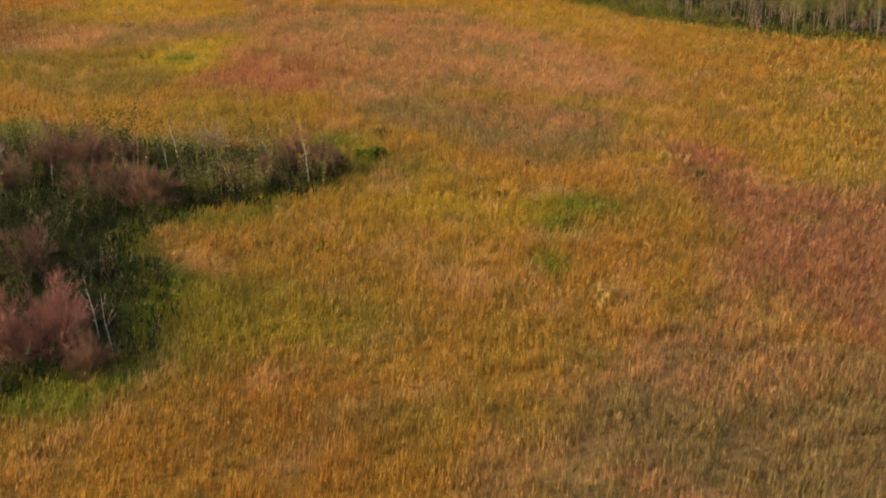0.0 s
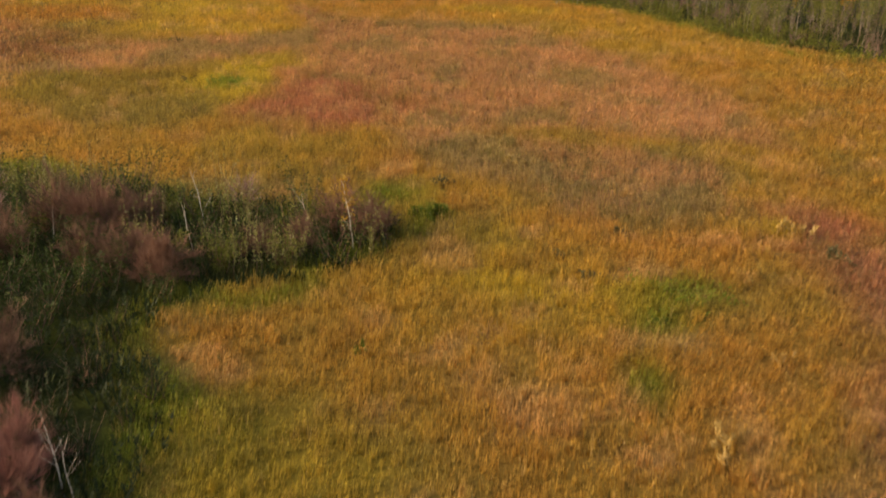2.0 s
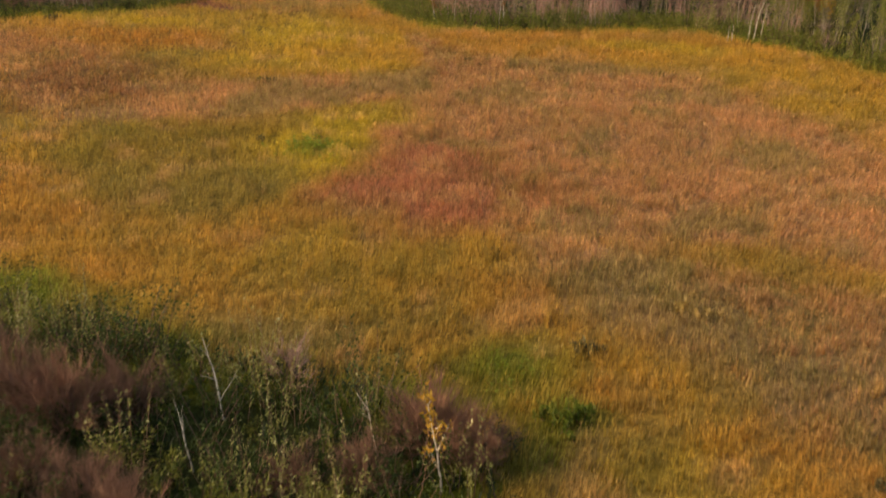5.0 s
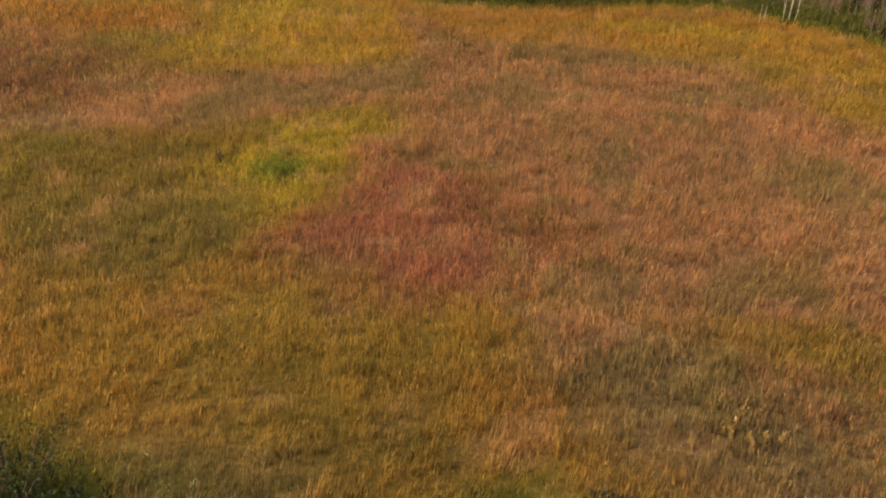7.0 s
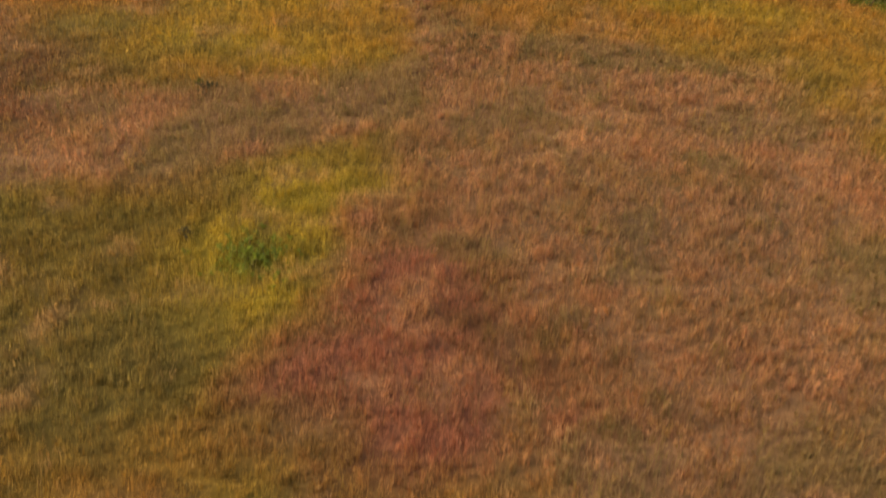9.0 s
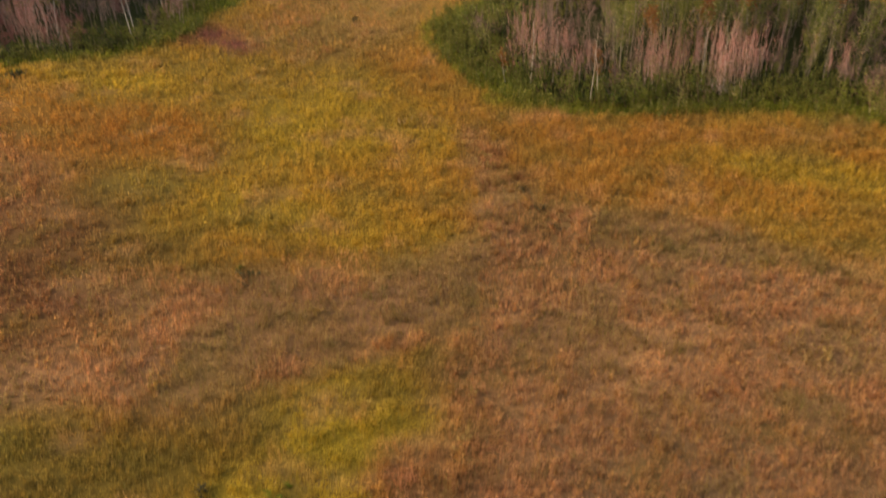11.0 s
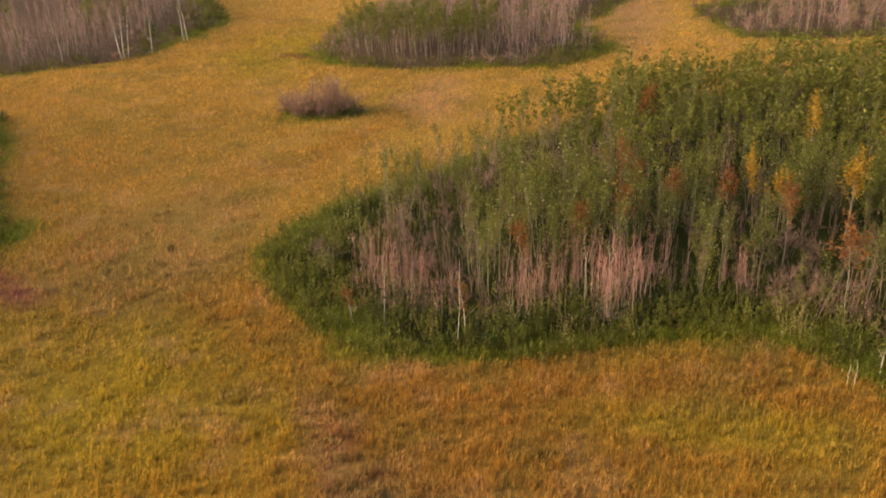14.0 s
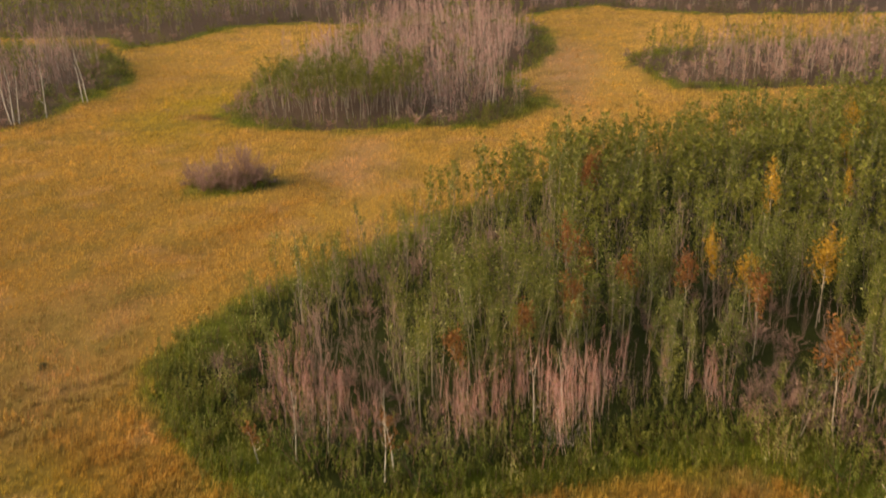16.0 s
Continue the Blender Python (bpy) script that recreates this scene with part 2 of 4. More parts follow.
        "tan": (0.398, 0.216, 0.099), "pink": (0.530, 0.300, 0.132), "olive": (0.235, 0.170, 0.040), "brown": (0.215, 0.100, 0.042), "straw": (0.495, 0.292, 0.068), "bright": (0.405, 0.300, 0.032), "moss": (0.156, 0.138, 0.026), "russet": (0.360, 0.165, 0.034), "limegold": (0.475, 0.282, 0.038), "hay": (0.60, 0.350, 0.085), "maroon": (0.25, 0.092, 0.070), "weed": (0.265, 0.174, 0.083), "redbrown": (0.308, 0.138, 0.080), "trail": (0.285, 0.142, 0.072), "litter": (0.150, 0.098, 0.066), "shaded_floor": (0.046, 0.056, 0.015)}
PLOTS = [
    ("limegold", 0.5, 2.6, [(-26.5, 101), (-22, 91.4), (-20.3, 86.3), (-21.4, 82.8), (-25, 80.6), (-29.3, 78.9), (-33, 78), (-34, 84), (-33, 92), (-30, 100)]),
    ("limegold", 0.42, 3.0, [(-10, 91.5), (-4, 90), (2, 86), (8, 79), (16, 74), (24, 76), (14, 86), (8, 95), (2, 100), (-5, 98)]),
    ("tan", 0.92, 1.5, [(-35.9, 69.8), (-33.4, 72.7), (-30.4, 75.3), (-26.6, 76.8), (-23.2, 79.4), (-19.7, 83.3), (-19.8, 87.9), (-17.1, 90.4), (-11.2, 90), (-5.8, 89.2), (-1.5, 87.3), (1.1, 83.5), (4, 80), (7.5, 74),
                        (12, 66), (13, 56), (6, 56.9), (1.6, 57.8), (-1.7, 57.4), (-4.2, 55.5), (-6.9, 55.9), (-7.6, 58), (-7.4, 62), (-9.5, 65.3), (-12.4, 66.2), (-16, 68.5), (-16.8, 72.2), (-18.7, 76.6),
                        (-21.2, 74.3), (-24.2, 71.9), (-27, 69.4), (-30.3, 68.1), (-34.5, 66.6), (-38, 66)]),
    ("tan", 0.85, 0.8, [(-37.6, 74.1), (-34.2, 76.9), (-29.9, 78.9), (-26.9, 81.3), (-22.2, 82.7), (-20.4, 85.5), (-20.7, 88.7), (-16.5, 89.5), (-15, 82), (-24, 77), (-34, 73)]),
    ("trail", 0.95, 0.8, [(-25.1, 96.8), (-24, 97), (-21.3, 92.6), (-19.3, 90), (-16.3, 88.6), (-15, 86.3), (-17, 85), (-19.6, 86.6), (-21.6, 89.6), (-23.2, 92.6)]),
    ("pink", 0.7, 1.1, [(-11.2, 76.3), (-10.7, 82.8), (-9.3, 82.7), (-8.3, 79.2), (-9.6, 75.8)]),
    ("pink", 0.7, 0.9, [(-4.5, 86.6), (-1.5, 86.7), (-0.7, 83.7), (-2.8, 82)]),
    ("pink", 0.7, 0.9, [(-1.2, 80.4), (1.9, 80.4), (0.8, 78.2), (-1, 78.1)]),
    ("pink", 0.55, 2.2, [(1, 76), (6, 75), (10, 68), (12, 60), (7, 59), (2, 62), (-1, 68)]),
    ("redbrown", 0.62, 2.4, [(-62, 90), (-52, 87.6), (-45, 84.5), (-40, 80.4), (-35, 76.2), (-31.4, 72.4), (-35, 70), (-40, 70.6), (-46, 73.5), (-58, 78)]),
    ("pink", 0.45, 1.2, [(-35, 70.2), (-31, 74), (-28, 74.8), (-30, 71.5), (-33.6, 68.4)]),
    ("bright", 0.85, 1.4, [(-24.8, 71.4), (-20.6, 73.6), (-18.4, 75), (-17.8, 72.3), (-18.5, 70), (-17.9, 67.2), (-17.2, 64.4), (-17.2, 62.3), (-19, 61.2), (-21.7, 61.4), (-24.4, 63.7), (-24.3, 66.6), (-23.9, 68.7)]),
    ("moss", 0.68, 1.8, [(-34.5, 65.8), (-28.1, 68.4), (-24.6, 69), (-24.5, 65.1), (-23.9, 62.6), (-21.4, 61), (-19.1, 60.1), (-18.3, 57.6), (-24.9, 55.2), (-32, 58)]),
    ("weed", 0.45, 1.6, [(-11.7, 73.6), (-3.4, 75.6), (1.7, 74.6), (0.6, 70.2), (-5.3, 68.2), (-10.9, 69)]),
    ("red", 0.95, 1.3, [(-17.7, 68.6), (-16.2, 69.9), (-13.6, 68.2), (-10.4, 66.6), (-8.2, 64.2), (-7.6, 60.1), (-7.8, 57.8), (-9.4, 56.4), (-12.8, 55.8), (-16.4, 56.4), (-17.8, 58), (-17.8, 61.5), (-17.4, 64.5)]),
    ("weed", 0.8, 1.4, [(-7.2, 55.6), (-3.8, 55.7), (-0.6, 55.5), (3.3, 54.5), (9, 53), (9, 46), (4, 44), (1.7, 45), (-0.1, 48.2), (-1.8, 49.2), (-4.1, 50.2), (-6.4, 52.3)]),
    ("redbrown", 0.85, 1.2, [(10.7, 46.8), (13.1, 47), (14.8, 42.9), (17.4, 40.6), (23, 42.5), (22, 30), (14.4, 25), (13, 27.2), (11.5, 28.9), (9.9, 27), (8.4, 25.4), (8.1, 26.9), (10.1, 30.7), (11.4, 35.3), (11.4, 40.2)]),
    ("weed", 0.85, 1.2, [(4.8, 25.2), (6.9, 25.7), (10, 27), (11.9, 25.6), (15, 24.4), (18, 17), (12, 12), (2, 12), (3.4, 17.1), (4, 20)]),
    ("russet", 0.5, 1.6, [(-28.5, 101.4), (-22.9, 99.6), (-18, 99), (-12.5, 100.2), (-7, 102.3), (-1.6, 102), (3, 99.4), (2.4, 96.6), (-4.6, 98), (-12.2, 96.8), (-17.5, 96.8), (-22.5, 96.9), (-26.5, 98.3)]),
    ("russet", 0.5, 1.5, [(-42, 124.6), (-36.3, 136.2), (-32.9, 148.4), (-29.2, 150.3), (-29.4, 142.2), (-32.8, 133.9), (-36.5, 126)]),
    ("russet", 0.22, 6.0, [(-82, 108), (-47, 112), (-44, 150), (-60, 196), (-84, 200)]),
    ("weed", 0.3, 3.0, [(-45, 104), (-36, 104), (-33.5, 110), (-36, 119), (-41, 125), (-47, 116)]),
    ("hay", 0.6, 5.0, [(-30, 142), (-12, 162), (-9, 200), (2, 242), (24, 244), (12, 206), (0, 188), (-3, 172), (-16, 150)]),
    ("hay", 0.45, 4.0, [(-62, 196), (-52, 192), (-50, 225), (-58, 234), (-68, 228)]),
    ("russet", 0.45, 3.0, [(-14, 14), (-9, 19), (-4, 22), (0, 20.5), (3, 14), (0, 8), (-10, 8)]),
    ("green", 0.6, 1.3, [(-32, 47.6), (-22, 47.2), (-18.4, 46.2), (-16, 44.8), (-17, 43.4), (-32, 44)]),
    ("weed", 0.45, 1.6, [(-17, 47), (-11.5, 47.4), (-10.5, 44.4), (-15.6, 44.4)]),
    ("moss", 0.7, 1.2, [(-12, 32), (-9, 28.6), (-7, 27), (-7.2, 22.6), (-10, 20.6), (-13, 20)]),
    ("green", 0.5, 1.5, [(-12, 31), (-8.8, 30), (-6, 28.6), (-3.6, 26.8), (-2.8, 25), (-4.8, 23.6), (-7, 22.4), (-9.4, 20.6), (-11.4, 22), (-10, 26)]),
    ("lime", 0.55, 1.2, [(-10.7, 29.1), (-8.8, 27), (-7.1, 26.2), (-5.2, 27), (-3.2, 26), (-4, 24), (-7.8, 23.6)]),
]
PATCHES = {}
PATCHES["pink"] = [(-9.4, 60.6, 0.6, 0.6), (-8.4, 59.5, 0.6, 0.6), (-7.4, 58.4, 0.6, 0.6), (-6.5, 57.5, 0.6, 0.5), (-5.7, 56.8, 0.6, 0.5), (-4.9, 56.2, 0.6, 0.5), (-4.1, 55.6, 0.6, 0.5), (-2.9, 54.8, 0.7, 0.5), (-19.7, 89.9, 1.2, 1.9),
                   (-29.3, 151.0, 3.2, 9.1), (-10.5, 196.3, 3.8, 22.0)]
PATCHES["red"] = [(13.5, 44.3, 1.8, 2.4)]
PATCHES["maroon"] = [(-47.2, 104.6, 2.6, 2.5), (-45.0, 103.4, 1.9, 1.3)]
PATCHES["russet"] = [(-44.4, 88.5, 6.0, 3.5)]
PATCHES["olive"] = [(-37.0, 78.6, 4.5, 3.2), (-23.6, 57.6, 4.2, 2.6), (-40.3, 82.1, 3.4, 3.2)]
PATCHES["lime"] = [(10.9, 44.5, 0.9, 1.0), (0.3, 36.9, 4.6, 3.4), (-1.9, 41.8, 2.3, 2.0), (-29.8, 83.8, 7.9, 3.4), (-32.5, 94.5, 6.0, 5.5), (-51.3, 95.2, 7.7, 2.4), (-4.8, 97.2, 6.9, 2.0), (-52.1, 169.4, 7.9, 14.0)]
PATCHES["brown"] = [(-40.8, 73.8, 5.5, 6.4), (-18.4, 82.6, 0.9, 2.2), (-22.0, 93.6, 0.7, 1.4), (-20.3, 91.4, 0.9, 1.5), (-18.0, 88.8, 1.6, 2.0), (-15.0, 85.8, 1.9, 2.2), (-49.2, 166.9, 3.9, 1.4), (-12.0, 63.6, 2.4, 0.7), (-9.8, 62.2, 2.2, 0.5)]
PATCHES["green"] = [(5.4, 37.6, 2.0, 1.6), (4.6, 34.8, 0.9, 1.8), (3.9, 31.0, 0.8, 1.3), (-6.3, 46.1, 1.7, 1.6), (-4.4, 43.8, 1.0, 0.9), (-20.6, 64.6, 0.9, 1.2)]


def zone(x, y):
    """The colour of the plants at a place, as an array of linear RGB."""
    x, y = np.asarray(x, float), np.asarray(y, float)
    wob_x, wob_y = x + 7.0 * (fbm(x, y, 5.5, 21) - 0.5), y + 7.0 * (fbm(x, y, 4.0, 22) - 0.5)
    k = np.clip((0.55 * fbm(x, y, 14, 3) + 0.45 * fbm(x, y, 3.2, 4) - 0.38) / 0.24, 0, 1)[..., None]
    col = np.array(HUES["gold"]) * (1 - k) + np.array(HUES["ochre"]) * k
    far = np.clip((y - 100 + 0.3 * np.minimum(x + 40, 0) + 14 * (fbm(x, y, 20, 5) - 0.5)) / 45, 0, 1)[..., None] * 0.8
    col = col * (1 - far) + np.array(HUES["straw"]) * far
    streak = fbm(0.30 * x - 0.16 * y, 0.85 * y + 0.45 * x, 3.6, 97)[..., None]
    col = col * (0.84 + 0.32 * streak)
    ragged_x = x + 3.0 * (fbm(x, y, 3.0, 25) - 0.5) + 1.4 * (fbm(x, y, 0.8, 26) - 0.5)
    ragged_y = y + 3.0 * (fbm(x, y, 3.0, 27) - 0.5) + 1.4 * (fbm(x, y, 0.8, 28) - 0.5)
    for hue, strength, soft_edge, poly in PLOTS:
        px, py = [p[0] for p in poly], [p[1] for p in poly]
        near = (x > min(px) - 7) & (x < max(px) + 7) & (y > min(py) - 7) & (y < max(py) + 7)
        rx, ry = ragged_x[near], ragged_y[near]
        d = edge_distance(poly, rx, ry) * np.where(inside(poly, rx, ry), -1, 1)
        w = (strength * np.clip(0.5 - d / (2 * soft_edge), 0, 1))[..., None]
        col[near] = col[near] * (1 - w) + np.array(HUES[hue]) * w
    for hue, spots in PATCHES.items():
        w = np.zeros(x.shape)
        for px, py, rx, ry in spots:
            s = min(1.0, 0.1 + 0.22 * min(rx, ry))
            d = np.hypot((x + s * (wob_x - x) - px) / rx, (y + s * (wob_y - y) - py) / ry)
            w = np.maximum(w, np.clip((1.45 - d) / 1.0, 0, 1))
        w = (w * (0.75 + 0.25 * np.clip((fbm(x, y, 1.4, 31) - 0.3) / 0.4, 0, 1)))[..., None]
        col = col * (1 - w) + np.array(HUES[hue]) * w
    # single stands of other plants, a metre or so across
    s = np.clip((fbm(x, y, 2.3, 41) - 0.57) / 0.14, 0, 1)[..., None] * 0.5
    col = col * (1 - s) + np.array(HUES["olive"]) * s
    s = np.clip((fbm(x, y, 1.7, 51) - 0.62) / 0.12, 0, 1)[..., None] * 0.45
    col = col * (1 - s) + np.array(HUES["pink"]) * s
    for poly in THICKETS:
        d = edge_distance(poly, wob_x, wob_y)
        near = np.where(inside(poly, x, y), 1.0, np.clip((0.1 + 2.0 * fbm(x, y, 3.0, 95) - d) / 1.2, 0, 1))[..., None] * 0.9
        col = col * (1 - near) + np.array(HUES["green"]) * near
        # inwards, dark green with the shade under the shrubs put in; elsewhere leaf litter
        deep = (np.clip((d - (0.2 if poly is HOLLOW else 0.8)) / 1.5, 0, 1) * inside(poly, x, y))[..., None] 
        col = col * (1 - deep) + np.array(HUES["shaded_floor" if poly in (HOLLOW, WOOD_EAST, WOOD_WEST) else "litter"]) * deep
    return col


def lie(x, y):
    """The height of the ground."""
    return 0.22 * (fbm(x, y, 17, 61) - 0.5) + 0.10 * (fbm(x, y, 2.4, 62) - 0.5)


# ---- meshes ----
class Shape:
    """Collects tubes, twigs and leaves of one part."""

    def __init__(self):
        self.v, self.f = [], []

    def tube(self, points, radii, sides=5):
        base = len(self.v)
        for n, (p, r) in enumerate(zip(points, radii)):
            ahead = (points[min(n + 1, len(points) - 1)] - points[max(n - 1, 0)]).normalized()
            side = ahead.orthogonal().normalized()
            other = ahead.cross(side)
            for k in range(sides):
                a = 2 * math.pi * k / sides
                self.v.append(p + (side * math.cos(a) + other * math.sin(a)) * r)
        for n in range(len(points) - 1):
            for k in range(sides):
                a, b = base + n * sides + k, base + n * sides + (k + 1) % sides
                self.f.append((a, b, b + sides, a + sides))
        self.f.append(tuple(base + (len(points) - 1) * sides + k for k in range(sides)))

    def twig(self, a, b, r):
        """A thin three-sided cone."""
        base = len(self.v)
        way = (b - a).normalized()
        side = way.orthogonal().normalized()
        other = way.cross(side)
        for k in range(3):
            w = 2.094 * k
            self.v.append(a + (side * math.cos(w) + other * math.sin(w)) * r)
        self.v.append(b)
        self.f += [(base, base + 1, base + 3), (base + 1, base + 2, base + 3), (base + 2, base, base + 3)]

    def hair(self, a, b, r):
        """A twig a few millimetres thick."""
        base = len(self.v)
        side = (b - a).cross(Vector((random.gauss(0, 1), random.gauss(0, 1), random.gauss(0, 1)))).normalized() * r
        self.v += [a - side, a + side, b]
        self.f.append((base, base + 1, base + 2))

    def leaflet(self, p, way, size, wide):
        base = len(self.v)
        side = way.cross(Vector((random.gauss(0, 1), random.gauss(0, 1), random.gauss(0, 1)))).normalized() * size * wide
        self.v += [p + side, p - side, p + way * size]
        self.f.append((base, base + 1, base + 2))

    def leaf(self, p, way, size, wide):
        base = len(self.v)
        side = way.cross(Vector((random.gauss(0, 1), random.gauss(0, 1), random.gauss(0, 1)))).normalized() * size * wide
        fold = way.cross(side).normalized() * size * 0.12
        self.v += [p, p + way * size * 0.5 + side + fold, p + way * size, p + way * size * 0.5 - side + fold]
        self.f += [(base, base + 1, base + 2), (base, base + 2, base + 3)]

    def mesh(self, name, material):
        me = bpy.data.meshes.new(name)
        me.from_pydata([tuple(p) for p in self.v], [], self.f)
        me.materials.append(material)
        return me


def rand_way(up):
    a = random.uniform(0, 2 * math.pi)
    return Vector((math.cos(a), math.sin(a), up)).normalized()


def stem_line(start, way, length, steps, bend):
    pts, d = [start.copy()], way.normalized()
    for _ in range(steps):
        d = (d + Vector((random.gauss(0, bend), random.gauss(0, bend), 0.04))).normalized()
        pts.append(pts[-1] + d * (length / steps))
    return pts


def leafy_tree(height, spread, leaves, leaf_size, bare=0.2, trunks=2, thick=0.0058, limbs_each=11):
    """A slender young tree: one to three thin stems with steep limbs, and a narrow, ragged crown of many small leaves."""
    wood, crown = Shape(), Shape()
    for k in range(trunks):
        start = Vector((random.gauss(0, 0.22), random.gauss(0, 0.22), -0.05)) if trunks > 1 else Vector((0, 0, -0.05))
        h = height * (random.uniform(0.65, 0.95) if k else 1)
        line = stem_line(start, Vector((random.gauss(0, 0.09), random.gauss(0, 0.09), 1)), h, 6, 0.05)
        wood.tube(line[::1 if limbs_each > 6 else 3], [thick * h * (1 - 0.85 * n / 6) for n in range(0, 7, 1 if limbs_each > 6 else 3)], 4 if limbs_each > 6 else 3)
        limbs = [(line[4], line[6] + Vector((0, 0, 0.25)))]
        for n in range(limbs_each):
            f = bare * 0.8 + (0.97 - bare * 0.8) * (n + random.random()) / limbs_each
            i = min(int(f * 6), 5)
            p = line[i].lerp(line[i + 1], f * 6 - i)
            long = spread * random.uniform(0.5, 1.45) * (1.35 - 1.0 * f) * (0.6 + min(f * 2, 0.6))
            q = p + rand_way(random.uniform(0.9, 2.6)) * long
            wood.twig(p, q, 0.007 + 0.008 * (1 - f))
            limbs.append((p, q))
        for _ in range(leaves // trunks):
            a, b = random.choice(limbs)
            p = a.lerp(b, random.uniform(0.3, 1.1)) + Vector((random.gauss(0, 0.10), random.gauss(0, 0.10), random.gauss(0, 0.15))) * spread
            if p.z > bare * height * 0.7:
                crown.leaflet(p, rand_way(random.uniform(-0.6, 1.6)), leaf_size * random.uniform(0.6, 1.35), 0.27)
    return wood, crown


def bare_tree(height, spread, twigs, trunks=1, thick=0.0055, fine=0.0045, limbs_each=10, low=0.08, apart=0.2):
    """A leafless young tree: thin stems that part from the ground, steep limbs and a haze of fine upright twigs."""
    wood, broom = Shape(), Shape()
    for k in range(trunks):
        start = Vector((random.gauss(0, apart), random.gauss(0, apart), -0.05)) if trunks > 1 else Vector((0, 0, -0.05))
        h = height * (random.uniform(0.6, 1.0) if k else 1)
        line = stem_line(start, Vector((random.gauss(0, 0.08), random.gauss(0, 0.08), 1)), h, 6, 0.035)
        wood.tube(line[::1 if limbs_each > 6 else 3], [thick * h * (1 - 0.85 * n / 6) for n in range(0, 7, 1 if limbs_each > 6 else 3)], 4 if limbs_each > 6 else 3)
        limbs = [(line[4], line[6] + Vector((0, 0, 0.15)))]
        for n in range(limbs_each):
            f = low + (0.92 - low) * (n + random.random()) / limbs_each
            i = min(int(f * 6), 5)
            p = line[i].lerp(line[i + 1], f * 6 - i)
            q = p + rand_way(random.uniform(1.0, 3.2)) * spread * random.uniform(0.5, 1.5) * (1.15 - 0.55 * f)
            wood.twig(p, q, 0.006)
            limbs.append((p, q))
        for _ in range(twigs // trunks):
            a, b = random.choice(limbs)
            p = a.lerp(b, random.uniform(0.05, 1.0))
            broom.hair(p, p + rand_way(random.uniform(0.7, 4.0)) * random.uniform(0.18, 0.62) * spread, fine * random.uniform(0.6, 1.4))
    return wood, broom


def bare_shrub(height, spread, stems, twigs, fine=0.0042, rise=0.3):
    """A leafless many-stemmed willow: stems fan out, fork into branches and end in a rounded, hazy dome of twigs."""
    wood, broom = Shape(), Shape()
    wood.v.append(Vector((0, 0, -0.15)))
    wide = 0.62 * spread * height ** 0.5
    branches = []

    def dome(depth):
        a, up = random.uniform(0, 6.283), random.uniform(0.12, 1.0)
        flat = math.sqrt(1 - up * up * 0.96)
        lump = 0.86 + 0.14 * math.sin(3 * a + 1.7) + random.gauss(0, 0.05)
        return Vector((math.cos(a) * flat * wide * lump, math.sin(a) * flat * wide * lump, up * height * lump)) * depth

    for _ in range(stems):
        foot = len(wood.v)
        wood.f += [(0, foot, foot + 1), (0, foot + 1, foot + 2), (0, foot + 2, foot)]
        start = Vector((random.gauss(0, 0.12), random.gauss(0, 0.12), -0.05)) * spread
        goal = dome(random.uniform(0.6, 0.85))
        mid = start.lerp(goal, 0.5) + Vector((random.gauss(0, 0.06), random.gauss(0, 0.06), 0.10 * height))
        line = [start, start.lerp(mid, 0.55), mid, goal]
        wood.tube(line, [0.014, 0.011, 0.008, 0.003], 3)
        for _ in range(4):
            p = line[1].lerp(mid, random.random()) if random.random() < 0.5 else mid.lerp(goal, random.random())
            q = p.lerp(goal + Vector((random.gauss(0, 0.25), random.gauss(0, 0.25), random.gauss(0, 0.16))) * spread, random.uniform(0.7, 1.1))
            q.z = max(q.z, 0.15)
            wood.twig(p, q, 0.006)
            branches.append((p, q))
    for _ in range(twigs):
        a, b = random.choice(branches)
        p = a.lerp(b, random.uniform(0.2, 1.05))
        out = Vector((p.x, p.y, 0.8 * p.z)).normalized()
        way = (out + Vector((random.gauss(0, 0.45), random.gauss(0, 0.45), rise + random.gauss(0.15, 0.35)))).normalized()
        broom.hair(p, p + way * random.uniform(0.08, 0.26) * height, fine * random.uniform(0.6, 1.3))
    return wood, broom


def leafy_shrub(height, spread, stems, leaves, leaf_size, upright=1.8):
    wood, crown = Shape(), Shape()
    wood.v.append(Vector((0, 0, -0.15)))
    lines = []
    for _ in range(stems):
        foot = len(wood.v)
        wood.f += [(0, foot, foot + 1), (0, foot + 1, foot + 2), (0, foot + 2, foot)]
        way = rand_way(random.uniform(0.9, 3.4))
        line = stem_line(Vector((random.gauss(0, 0.22), random.gauss(0, 0.22), -0.05)) * spread, way, height * random.uniform(0.55, 1.0), 3, 0.09)
        wood.tube(line, [0.016, 0.012, 0.008, 0.004], 3)
        lines.append(line)
    for _ in range(leaves):
        line = random.choice(lines)
        i = random.randrange(0, 3)
        p = line[i].lerp(line[i + 1], random.random() ** 0.6) + Vector((random.gauss(0, 0.09), random.gauss(0, 0.09), random.gauss(0, 0.08))) * height * 0.6
        if p.z > 0.05:
            crown.leaflet(p, rand_way(random.uniform(-0.2, upright)), leaf_size * random.uniform(0.6, 1.3), 0.26)
    return wood, crown


def sprig(height, shoots, leaves, leaf_size, wide=0.12):
    """Upright willow shoots with leaves all along."""
    wood, crown = Shape(), Shape()
    wood.v.append(Vector((0, 0, -0.12)))
    for _ in range(shoots):
        line = stem_line(Vector((random.gauss(0, wide), random.gauss(0, wide), -0.05)), Vector((random.gauss(0, 0.16), random.gauss(0, 0.16), 1)), height * random.uniform(0.6, 1.0), 3, 0.05)
        foot = len(wood.v)
        wood.tube(line, [0.011, 0.008, 0.006, 0.003], 3)
